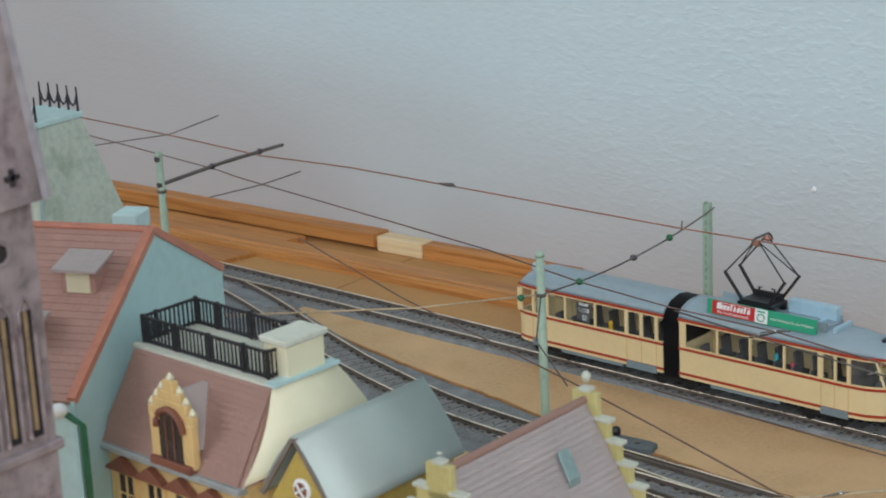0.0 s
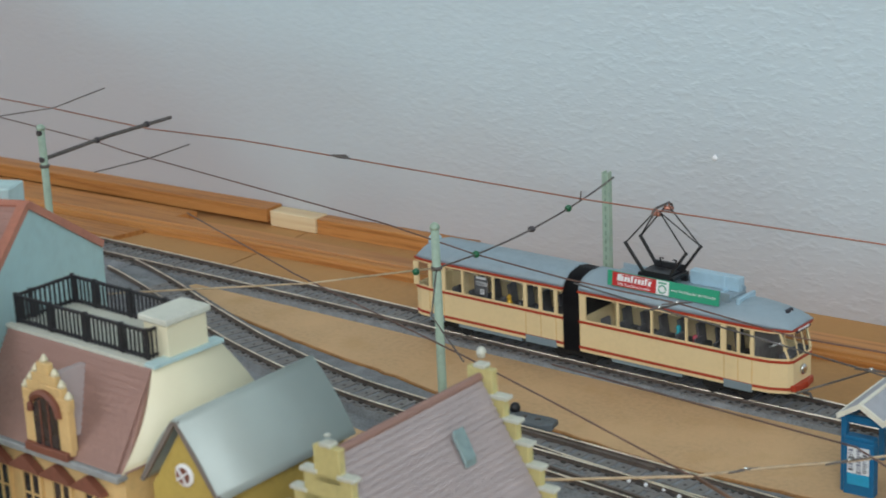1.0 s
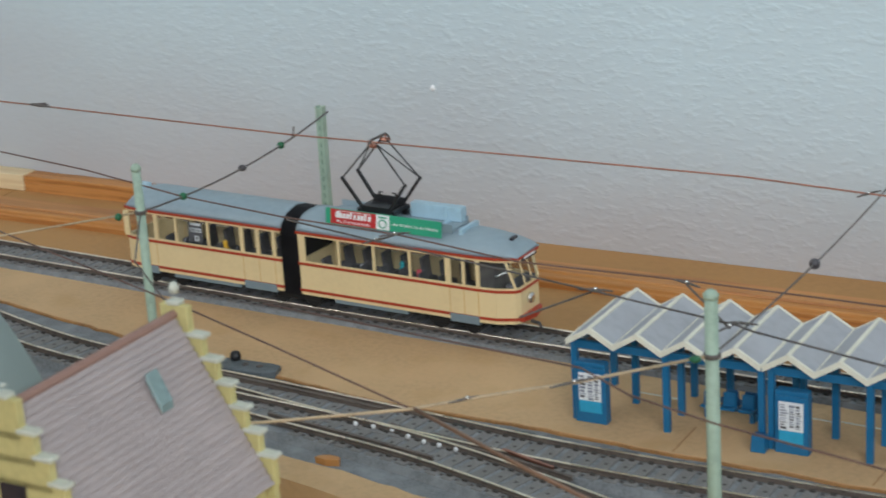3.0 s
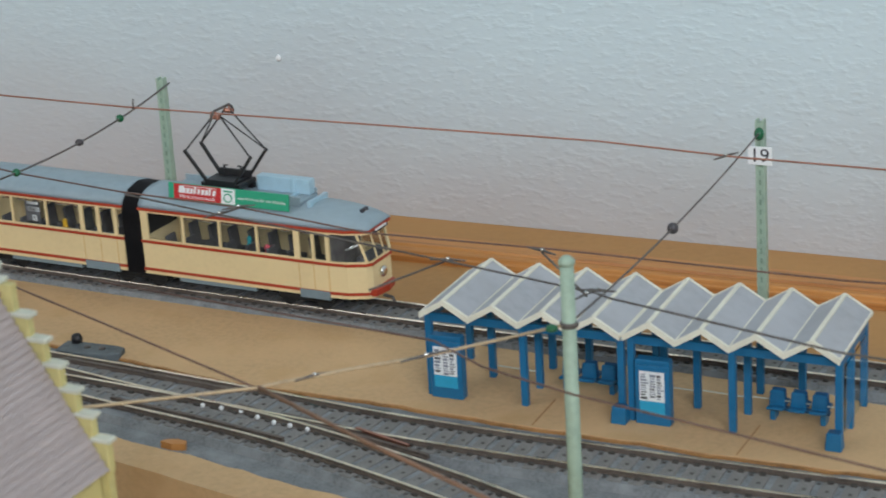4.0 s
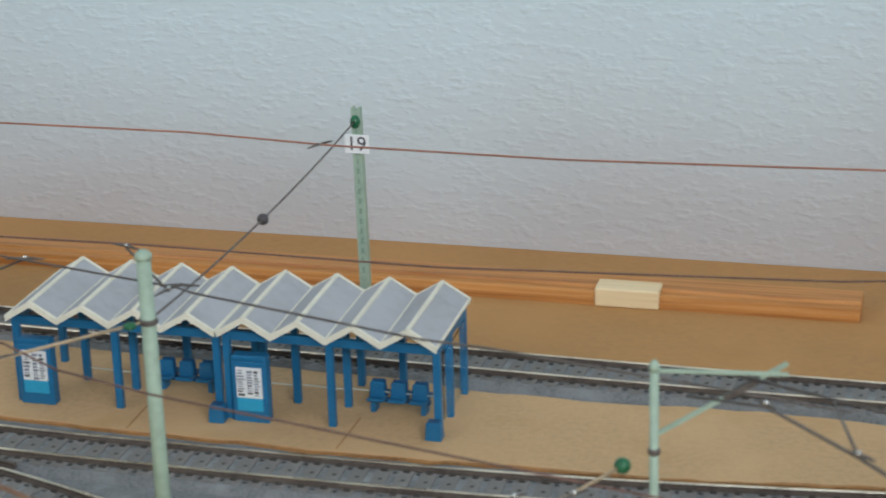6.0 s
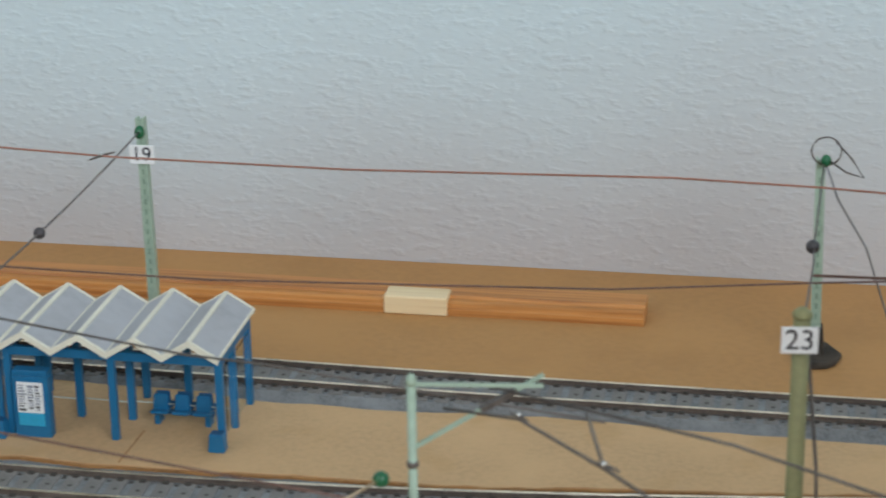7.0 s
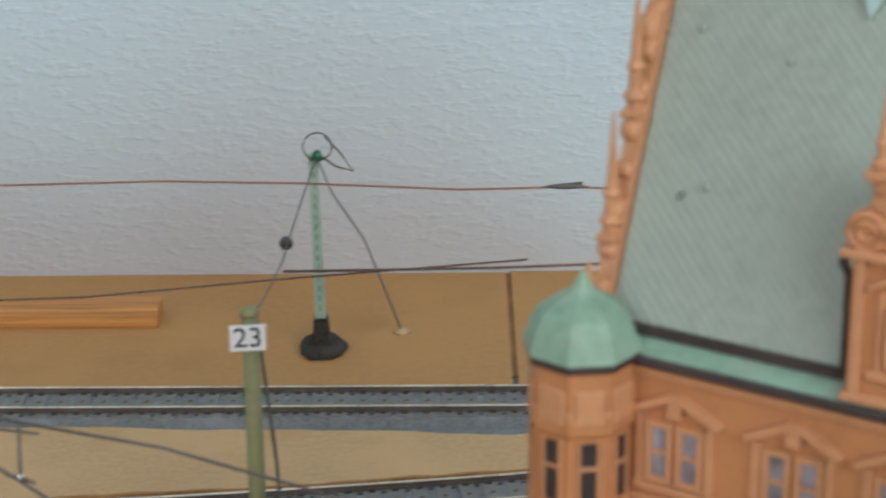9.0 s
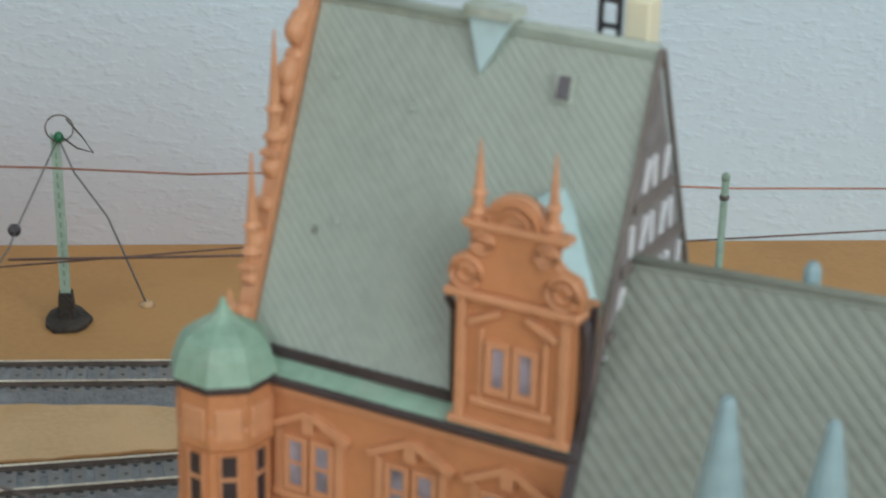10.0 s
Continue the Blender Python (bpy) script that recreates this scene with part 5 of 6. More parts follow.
# house with silver card roof
house = thing("house", "model house with smooth silver card roof and ochre gable", "house", (-49.1, -283.3, 0), -1.7, group="model houses")
b = B()
gable_prism(b, -27.5, 27.5, 12.0, GROUND, 110.5, 128.0)
part("wall", b, OCHRE, house, "ochre plastered wall")
for s in (-1, 1):
    b = B()
    card_sheet(b, [(0, -29, 133.2), (0, 29, 133.2)], [(s * 15.5, -29, 111.4), (s * 15.5, 29, 111.4)], (s * 0.8, 0, 0.55), 1.0)
    part("roof", b, TIN, house, "smooth silver card roof slope", smooth=True)
b = B()
add_lathe(b, (0, 0, 0), [(3.3, -0.6), (3.5, 0.4), (2.9, 0.9)], 16)
ring = part("oval_window", b, WHITE, house, "white framed round gable window", smooth=False)
ring.matrix_basis = pose(0.0012, -0.0276, 0.116, 90, 0, 0)
b = B()
add_lathe(b, (0, 0, 0), [(2.5, 0.8), (2.4, 1.1)], 16)
part("pane", b, BROWNTRIM, ring)
for turn in (35, 125):
    b = B()
    add_box(b, -2.5, 2.5, -0.3, 0.3, 1.05, 1.5)
    bar = part("glazing_bar", b, WHITE, ring)
    bar.matrix_basis = pose(0, 0, 0, 0, 0, turn)
for s in (-1, 1):
    b = B()
    add_beam(b, (s * 0.4, -28.6, 131.8), (s * 14.8, -28.6, 111.6), 1.2, 1.4)
    part("barge_board", b, TIMBER, house)

# corner house with mansard roof and roof terrace
house = thing("house", "yellow model town house with brown mansard roof and railed terrace", "house", (-136.9, -291, 0), -4.3, group="model houses")
WD, DP, ZT, ZB, OV = 64.6, 26.3, 138.5, 111.4, 16.7
b = B()
add_box(b, -0.5, WD + 0.5, -OV + 2, DP + OV - 2, GROUND, ZB)
part("wall", b, GOLD, house, "yellow plastered wall")
b = B()
add_hull(b, [((-2.6 if z < 120 else 0) if i == 0 else WD + (2.4 if z < 120 else -0.2), (-OV + 0.4 if z < 120 else 0.3) if j == 0 else DP + (OV if z < 120 else 0), z) for i in (0, 1) for j in (0, 1) for z in (ZB, ZT)])
roof = part("roof", b, BROWNTILE, house, "brown tiled mansard roof")
courses(roof, (0, 0, ZT), (WD, 0, 0), (0, -OV, ZB - ZT), 16, BROWNTILE)
b = B()
card_sheet(b, [(WD, 0, ZT), (WD, DP, ZT)], [(WD + 2.2, -OV, ZB), (WD + 2.2, DP + OV, ZB)], (1, 0, 0.1), 2.6)
part("side_card", b, CREAMCARD, house, "smooth cream card roof side", smooth=True)
b = B()
add_box(b, WD - 3, WD + 1.2, -0.6, DP + 0.8, ZT - 0.4, ZT + 0.8)
part("coping", b, PALETURQ, house, "pale turquoise coping")
b = B()
add_box(b, -1, WD - 3, -0.8, 1.4, ZT - 0.4, ZT + 0.7)
part("coping", b, CAP, house)
b = B()
add_box(b, 0, WD - 3, 1.4, DP, ZT - 0.3, ZT + 0.3)
part("terrace", b, CAP, house, "pale terrace floor")
b = B()
add_box(b, -4.5, WD + 2, -OV - 2.2, -OV + 2, ZB - 2.2, ZB)
part("gutter", b, EAVEGREY, house, "grey eaves gutter", bevel=0.3)
RX0, RX1, RY0, RY1, RH = 0.5, 59.5, 3.0, DP - 1, 9.0
for (xa, ya), (xb, yb) in (((RX0, RY0), (RX1, RY0)), ((RX1, RY0), (RX1, RY1)), ((RX1, RY1), (RX0, RY1)), ((RX0, RY1), (RX0, RY0))):
    b = B()
    for z in (1.2, RH):
        add_beam(b, (xa, ya, ZT + z), (xb, yb, ZT + z), 0.9, 0.8)
    rail = part("railing", b, IRON, house, "black iron terrace railing")
    length = math.hypot(xb - xa, yb - ya)
    n = int(length / 1.75)
    for i in range(n + 1):
        u = i / n
        b = B()
        thick = 1.1 if i % 9 == 0 else 0.5
        add_box(b, xa + (xb - xa) * u - thick / 2, xa + (xb - xa) * u + thick / 2, ya + (yb - ya) * u - thick / 2, ya + (yb - ya) * u + thick / 2, ZT + 0.3, ZT + RH + (0.8 if i % 9 == 0 else 0))
        part("baluster", b, IRON, rail)
b = B()
add_box(b, 54.5, 64.5, 6.6, 22, ZT - 0.3, ZT + 10.6)
ch = part("chimney", b, CREAMCARD, house, "cream square chimney")
b = B()
add_box(b, 53.3, 65.6, 5.4, 23.2, ZT + 10.6, ZT + 12.6)
part("chimney_cap", b, CAP, ch, bevel=0.3)
# stepped dormer with arched window
b = B()
add_box(b, 26.5, 46.5, -OV - 1.4, -OV + 1.4, ZB + 1, 127)
for w, z0, z1 in ((10.6, 126.5, 130), (8.0, 130, 133), (5.4, 133, 136), (2.6, 136, 139.6)):
    add_box(b, 36.6 - w, 36.6 + w, -OV - 1.2, -OV + 1.2, z0, z1)
dormer = part("dormer", b, GOLD, house, "yellow stepped dormer gable", bevel=0.3)
for dx, z in ((-9.6, 130), (-6.9, 133), (-4.2, 136), (0, 139.6), (4.2, 136), (6.9, 133), (9.6, 130)):
    b = B()
    add_lathe(b, (36.6 + dx, -OV, z), [(1.1, 0), (1.4, 0.7), (0.9, 1.4), (0.3, 2.4)], 6)
    part("knob", b, CREAMCARD, dormer, smooth=True)
b = B()
arc = [(31.4, 113.5), (41.8, 113.5), (41.8, 124)] + [(36.6 + 5.2 * math.cos(a / 8 * math.pi), 124 + 5.2 * math.sin(a / 8 * math.pi)) for a in range(1, 8)] + [(31.4, 124)]
add_plate(b, [(x, -OV - 1.35, z) for x, z in arc], -0.5, (0, 1, 0))
part("arched_window", b, WINDOWDARK, dormer, "dark arched dormer window")
b = B()
add_tube(b, [(36.6 + 6.4 * math.cos(a / 10 * math.pi), -OV - 1.8, 124 + 6.4 * math.sin(a / 10 * math.pi)) for a in range(11)], 1.2, 6)
part("arch", b, BROWNTRIM, dormer, "brown window arch")
for xx in (34.8, 38.4):
    b = B()
    add_box(b, xx - 0.2, xx + 0.2, -OV - 2.1, -OV - 1.7, 113.5, 128)
    part("glazing_bar", b, BROWNTRIM, dormer)
b = B()
add_box(b, 27, 46, -OV - 3, -OV, ZB - 0.2, ZB + 2.4)
part("sill", b, BROWNTRIM, dormer, "brown dormer sill", bevel=0.3)
b = B()
add_hull(b, [(36.6 + i * (9 if z < 125 else 1.2), -OV + 1 + j * (14 if z < 125 else 13), z) for i in (-1, 1) for j in (0, 1) for z in (118, 135)])
part("dormer_roof", b, GREYTILE, dormer, "grey-pink dormer roof")
for xc in (8, 22.5, 36.6, 51):
    window_unit(house, xc - 4, xc + 4, 80, 101, -OV + 1.8, GOLD, WINDOWDARK, 1, 2)
    b = B()
    add_plate(b, [(xc - 7, -OV + 1.4, 102.5), (xc + 7, -OV + 1.4, 102.5), (xc + 6.4, -OV + 1.4, 103.6), (xc, -OV + 1.4, 107.6), (xc - 6.4, -OV + 1.4, 103.6)], -2.6, (0, 1, 0))
    part("pediment", b, BROWNTRIM, house, "brown window pediment")

# house with red roof and turquoise gable
house = thing("house", "model house with red tiled roof and plain turquoise gable wall", "house", (-156.9, -262.9, 0), 111, group="model houses")
TT = math.tan(radians(29.5))
NB, FB, ZA, LR = 64.4, 52.0, 166.5, 74.0
b = B()
add_plate(b, [(-NB, 0, GROUND), (FB, 0, GROUND), (FB, 0, ZA - FB * TT), (0, 0, ZA), (-NB, 0, ZA - NB * TT)], 1.4, (0, -1, 0))
part("gable_wall", b, TURQ, house, "plain turquoise gable wall")
b = B()
add_plate(b, [(-NB + 3, LR, GROUND), (FB - 3, LR, GROUND), (FB - 3, LR, ZA - FB * TT - 1), (0, LR, ZA - 3), (-NB + 3, LR, ZA - NB * TT - 1)], 1.4, (0, 1, 0))
add_box(b, -NB + 2, -NB + 4, 1, LR - 1, GROUND, ZA - NB * TT)
add_box(b, FB - 4, FB - 2, 1, LR - 1, GROUND, ZA - FB * TT)
part("wall", b, PALETURQ, house)
for s, w in ((-1, NB), (1, FB)):
    b = B()
    add_plate(b, [(0, 0, ZA), (0, LR, ZA), (s * w, LR, ZA - w * TT), (s * w, 0, ZA - w * TT)], -1.0, (s * 0.5, 0, 0.9))
    roof = part("roof", b, REDTILE, house, "faded red tiled roof slope")
    courses(roof, (0, 0.6, ZA + 0.2), (0, LR - 1, 0), (s * w, 0, -w * TT), 24, REDTILE, thick=0.5)
    b = B()
    add_beam(b, (0, -0.6, ZA + 0.6), (s * w, -0.6, ZA - w * TT + 0.6), 3.0, 2.6)
    part("verge", b, VERGE, house, "bright red verge board")
b = B()
add_tube(b, [(0, 0, ZA + 0.6), (0, LR, ZA + 0.6)], 1.4, 8)
part("ridge", b, VERGE, house)
b = B()
add_box(b, 3, 14, 6, 15, ZA - 8, ZA + 4.5)
part("chimney", b, PALETURQ, house, "pale turquoise chimney", bevel=0.5)
for x, y in ((-26, 14), (-50, 26)):
    zz = ZA + x * TT
    b = B()
    add_hull(b, [(x - 3 + 14 * k, y + j * 8, (zz + 8.4 + 3.0 * k) + u * 1.0) for k in (0, 1) for j in (-1, 1) for u in (0, 1)])
    dm = part("dormer", b, GREYTILE, house, "small shed dormer with pink-grey roof")
    b = B()
    add_box(b, x, x + 9, y - 6, y + 6, zz, zz + 9)
    part("dormer_body", b, REDTILE, dm)
    b = B()
    add_box(b, x - 0.5, x, y - 4.2, y + 4.2, zz + 1.0, zz + 7.6)
    part("dormer_window", b, CREAMCARD, dm, "cream dormer window")
b = B()
add_tube(b, [(-NB + 1, -3, GROUND), (-NB + 1, -3, ZA - NB * TT - 8), (-NB - 3, 0, ZA - NB * TT - 3)], 1.1, 8)
part("downpipe", b, GREENPIPE, house, "green downpipe", smooth=True)
b = B()
add_lathe(b, (-NB - 4, 2, ZA - NB * TT - 3.5), [(1.2, 0), (2.6, 1.2), (2.7, 2.8), (1.4, 4.2)], 10)
part("gutter_end", b, WHITE, house, "white round gutter end", smooth=True)

# pavilion roof with iron cresting
house = thing("pavilion", "grey-green steep pavilion roof with black iron cresting", "house", (-299, -187, -6), 0, group="model houses")
b = B()
add_box(b, -22, 22, -22, 22, GROUND + 6, 134)
part("wall", b, GOLD, house, "yellow plastered wall")
b = B()
add_hull(b, [(i * (23 if z < 150 else 11.5), j * (23 if z < 150 else 11.5), z) for i in (-1, 1) for j in (-1, 1) for z in (134, 180)])
part("roof", b, COPPERGREEN, house, "mottled grey-green sheet roof")
b = B()
add_box(b, -12.5, 12.5, -12.5, 12.5, 179, 181.5)
part("roof_cap", b, PALETURQ, house, bevel=0.4)
for s in (-1, 1):
    b = B()
    add_beam(b, (s * 11.7, -11.7, 180), (s * 23, -23, 134), 1.3, 1.3)
    part("hip", b, SLATEBLUE, house, "blue-grey sheet hip")
for j in (-1, 1):
    for k in range(5):
        x = -11.2 + k * 5.6
        b = B()
        add_tube(b, [(x, j * 11, 181), (x, j * 11, 191.5)], [0.6, 0.35])
        crest = part("cresting", b, IRON, house, "black iron roof cresting")
        if k < 4:
            b = B()
            add_tube(b, [(x, j * 11, 188), (x + 1.3, j * 11, 184.6), (x + 2.8, j * 11, 183.4), (x + 4.3, j * 11, 184.6), (x + 5.6, j * 11, 188)], 0.45)
            part("scroll", b, IRON, crest)

# church tower close to the camera's left
tower = thing("church_tower", "mauve stone model church tower with tall louvre slits", "church tower", (-66, -420, 0), 0, group="model houses")
b = B()
add_box(b, -20, 19.2, -20, 20, GROUND, 226)
body = part("tower_body", b, TOWERSTONE, tower, "weathered mauve stone tower wall", bevel=0.8)
b = B()
add_hull(b, [(i * (22 if z < 230 else 9.5), j * (22.5 if z < 230 else 10), z) for i in (-1, 1) for j in (-1, 1) for z in (226, 372)])
spire = part("spire", b, TOWERSTONE, tower, "steep mauve stone spire with dark openings")
for k, (u, w) in enumerate(((0.14, 5.5), (0.12, -6.5), (0.26, 0.0), (0.36, 5.0), (0.36, -5.0), (0.48, 0.0), (0.05, 12.5))):
    z, r = 226 + 146 * u, 22 - 12.5 * u
    for face in range(2):
        b = B()
        for turn in (0, 90):
            c, q = math.cos(radians(turn)), math.sin(radians(turn))
            add_beam(b, (0, -2.2 * c, -2.2 * q), (0, 2.2 * c, 2.2 * q), 1.3, 1.3, (1, 0, 0))
        o = part("pierced_cross", b, WINDOWDARK, spire, "dark pierced cross opening")
        o.matrix_basis = pose(r * MM if face == 0 else w * MM, w * MM if face == 0 else -(r + 0.5) * MM, z * MM, 0, 0, 0 if face == 0 else 90)
for i in (-1, 1):
    for j in (-1, 1):
        b = B()
        add_tube(b, [(i * 21.8, j * 22.3, 226), (i * 9.6, j * 10.1, 371)], [1.5, 0.9], 6)
        part("spire_rib", b, PALEMAUVE, spire, "paler edge rib")
for z in (162,):
    b = B()
    add_box(b, -21.2, 20.4, -21.2, 21.2, z - 1.4, z + 1.4)
    part("string_course", b, TOWERSTONE, tower, bevel=0.5)
for face in range(2):
    for k in (-14.5, -7.5, -0.5, 6.5, 13.5):
        b = B()
        add_box(b, -1.9, 1.9, -0.35, 0.3, 166, 199)
        o = part("louvre_slit", b, WINDOWDARK, tower, "dark tall louvre slit")
        o.matrix_basis = pose(0.0192, k * MM, 0, 0, 0, 90) if face else pose(k * MM, -0.02, 0)
        b = B()
        add_box(b, -0.9, 0.2, -0.9, -0.3, 168, 199)
        part("louvre_bar", b, LOUVRE, o, "yellow-brown louvre bar")
        b = B()
        add_tube(b, [(-2.3, -0.5, 166), (-2.3, -0.5, 199), (0, -0.5, 203), (2.3, -0.5, 199), (2.3, -0.5, 166)], 0.6)
        part("slit_frame", b, TOWERSTONE, o)
    for k in (-8, 8):
        b = B()
        add_lathe(b, (0, 0, 0), [(2.4, -0.5), (2.4, 0.35)], 14)
        o = part("round_opening", b, WINDOWDARK, tower, "dark round opening")
        o.matrix_basis = pose(0.0192, k * MM, 0.215, 0, 90, 0) if face else pose(k * MM, -0.02, 0.215, 90, 0, 0)
        b = B()
        add_tube(b, [(2.9 * math.cos(a / 14 * math.tau), 2.9 * math.sin(a / 14 * math.tau), 0.3) for a in range(15)], 0.6)
        part("opening_ring", b, TOWERSTONE, o)

# ---- town hall ----
BASE = 20.0
hall = thing("town_hall", "orange sandstone model town hall with steep green roof", "town hall", (439.6, -231.0, -44.7), -32.6, size=1.134)
HLN, HBW, HZR, HZE = 63.6, 23.7, 240.5, 182.3
b = B()
gable_prism(b, 1, HLN - 1, HBW - 1.6, BASE, HZE - 2, HZR - 4, "x")
part("wall", b, BRICK, hall, "orange sandstone wall")
down = Vector((0, -HBW, HZE - HZR))


def rib_pattern(parent, corner, length, drop, spacing, material, name):
    """Diagonal tile rows on a slope, cut at its four sides."""
    corner, drop = Vector(corner), Vector(drop)
    h = drop.length
    dn = drop.normalized()
    nrm = Vector((1, 0, 0)).cross(dn).normalized()
    if nrm.z < 0:
        nrm = -nrm
    c = -h
    while c < length:
        u0, u1 = max(0.0, c), min(length, c + h)
        if u1 - u0 > 1.0:
            a = corner + Vector((u0, 0, 0)) + dn * (u0 - c) + nrm * 0.06
            e = corner + Vector((u1, 0, 0)) + dn * (u1 - c) + nrm * 0.06
            b = B()
            add_beam(b, a, e, 0.7, 0.32, nrm)
            part(name, b, material, parent)
        c += spacing


for s in (-1, 1):
    b = B()
    add_plate(b, [(0, 0, HZR), (HLN, 0, HZR), (HLN, s * HBW, HZE), (0, s * HBW, HZE)], -1.2, (0, s * 0.9, 0.4))
    roof = part("roof", b, GREENROOF, hall, "steep weathered green tiled roof slope")
    if s < 0:
        rib_pattern(roof, (0.3, 0, HZR), HLN - 0.6, down, 2.1, GREENRIB, "roof_rib")
b = B()
add_tube(b, [(0, 0, HZR + 0.4), (HLN, 0, HZR + 0.4)], 1.1, 8)
part("ridge", b, GREENRIB, hall, smooth=True)
b = B()
add_box(b, 1, HLN + 0.5, -HBW - 0.6, -HBW + 1.4, HZE - 0.8, HZE + 1.0)
part("roof_gutter", b, GUTTER, hall, "dark upper gutter")
b = B()
add_plate(b, [(1, -HBW + 0.4, HZE - 0.6), (HLN, -HBW + 0.4, HZE - 0.6), (HLN + 0.5, -HBW - 3.6, HZE - 3.0), (1, -HBW - 3.6, HZE - 3.0)], -1.0, (0, -0.6, 0.7))
part("eaves_skirt", b, DOME, hall, "pale green eaves skirt")
b = B()
add_box(b, 1, HLN + 1.5, -HBW - 4.4, -HBW - 1.6, HZE - 4.4, HZE - 2.9)
part("eaves_gutter", b, GUTTER, hall, "dark eaves gutter", bevel=0.3)
b = B()
add_box(b, 2, HLN, -HBW - 2.2, -HBW + 3, BASE, HZE - 4.2)
front = part("front_wall", b, BRICK, hall, "orange moulded front wall")
for z in (154, 176.5):
    b = B()
    add_box(b, 2, HLN + 0.3, -HBW - 3.0, -HBW - 2, z - 0.6, z + 0.6)
    part("string_course", b, BRICKLIGHT, front)
for xc in (13.5, 34.0, 52.5):
    for zt in (167.5, 140):
        for dx in (-2.7, 2.7):
            window_unit(front, xc + dx - 1.7, xc + dx + 1.7, zt - 9.5, zt, -HBW - 2.4, BRICKLIGHT, CURTAIN, 0, 1, 0.7)
        b = B()
        add_beam(b, (xc - 8.2, -HBW - 2.8, zt + 1.8), (xc - 0.6, -HBW - 2.8, zt + 5.6), 1.6, 1.3)
        add_beam(b, (xc + 8.2, -HBW - 2.8, zt + 1.8), (xc + 0.6, -HBW - 2.8, zt + 5.6), 1.6, 1.3)
        add_box(b, xc - 1.2, xc + 1.2, -HBW - 3.4, -HBW - 2, zt + 2, zt + 6)
        for dx in (-6.2, 6.2):
            add_box(b, xc + dx - 0.8, xc + dx + 0.8, -HBW - 2.9, -HBW - 2, zt - 11, zt + 1.4)
        add_box(b, xc - 7.4, xc + 7.4, -HBW - 3.1, -HBW - 2, zt - 11.8, zt - 10.6)
        part("window_surround", b, BRICKLIGHT, front, "moulded orange window pediment")
# left gable with pinnacles
b = B()
add_plate(b, [(-0.3, -HBW - 1.6, BASE), (-0.3, HBW + 1.6, BASE), (-0.3, HBW + 1.6, HZE), (-0.3, 0.5, HZR + 4), (-0.3, -0.5, HZR + 4), (-0.3, -HBW - 1.6, HZE)], 3.0, (-1, 0, 0))
lg = part("left_gable", b, BRICKLIGHT, hall, "orange ornamental gable with pinnacles")
for s in (-1, 1):
    for y, z0, z1, r in ((19.6, 196, 216.5, 1.45), (12.2, 215, 236.6, 1.45), (27, 188, 193.5, 1.6)):
        b = B()
        pinnacle(b, -2.4, s * y, z0, z1, r)
        part("pinnacle", b, BRICKLIGHT, lg, "pointed orange pinnacle", smooth=False)
        b = B()
        add_box(b, -4.0, -0.6, s * y - 2.6, s * y + 2.6, z0 - 1.2, z0 + 0.2)
        add_box(b, -3.6, -0.8, s * y - 1.6, s * y + 1.6, z0 - 9, z0 - 1)
        part("pedestal", b, BRICKLIGHT, lg, bevel=0.3)
        b = B()
        add_lathe(b, (0, 0, 0), [(1.9, -1.4), (2.2, 0), (1.9, 1.4)], 12)
        sc = part("volute", b, BRICKLIGHT, lg, smooth=True)
        sc.matrix_basis = pose(-0.0024, s * (y - 2.6) * MM, (z0 - 4) * MM, 0, 90, 0)
for y, z, r in ((-6.6, 227, 3.4), (-4.2, 234.5, 3.0)):
    for s in (-1, 1):
        b = B()
        add_lathe(b, (0, 0, 0), [(r * 0.8, -1.5), (r, -0.6), (r, 0.6), (r * 0.8, 1.5)], 14)
        o = part("volute", b, BRICKLIGHT, lg, smooth=True)
        o.matrix_basis = pose(-0.0024, s * y * MM, z * MM, 0, 90, 0)
for s in (-1, 1):
    for k in range(9):
        u = 0.06 + k * 0.105
        y, z = HBW * (1 - u) + 1.0, HZE + (HZR - HZE) * u + 1.6
        r = 1.5 if k % 2 else 2.1
        b = B()
        add_lathe(b, (0, 0, 0), [(r * 0.75, -1.5), (r, -0.7), (r, 0.7), (r * 0.75, 1.5)], 12)
        o = part("scroll", b, BRICKLIGHT, lg, smooth=True)
        o.matrix_basis = pose(-0.0022, s * y * MM, z * MM, 0, 90, 0)
# right gable: timber frame
b = B()
add_plate(b, [(HLN, -HBW + 1.5, BASE), (HLN, HBW - 1.5, BASE), (HLN, HBW - 1.5, HZE), (HLN, 0, HZR - 4), (HLN, -HBW + 1.5, HZE)], 0.6, (1, 0, 0))
rg = part("timber_gable", b, GABLEGREY, hall, "grey half-timbered gable with white panels")
for z in (186, 196, 206, 216):
    w = (HZR - 4 - z) / (HZR - HZE) * HBW
    b = B()
    add_box(b, HLN + 0.5, HLN + 1.3, -w, w, z - 0.9, z + 0.9)
    part("timber", b, TIMBER, rg)
    for k in range(-5, 6):
        if abs(k * 4.2) < w - 2:
            b = B()
            add_beam(b, (HLN + 0.6, k * 4.2, z + 1.6), (HLN + 0.9, k * 4.2 * 0.95 + (0.9 if k % 2 else -0.9), z + 7.2), 1.1, 0.5, (1, 0, 0))
            part("infill_panel", b, WHITE, rg, "white plaster panel")
for s in (-1, 1):
    b = B()
    add_beam(b, (HLN + 0.6, s * 0.4, HZR + 0.4), (HLN + 0.6, s * HBW, HZE), 0.8, 0.8, (1, 0, 0))
    part("barge_board", b, TIMBER, rg, "grey-brown barge board")
b = B()
add_beam(b, (HLN + 1.2, -HBW + 0.8, HZE + 22), (HLN + 1.2, -HBW - 2, HZE - 2), 1.2, 1.0, (1, 0, 0))
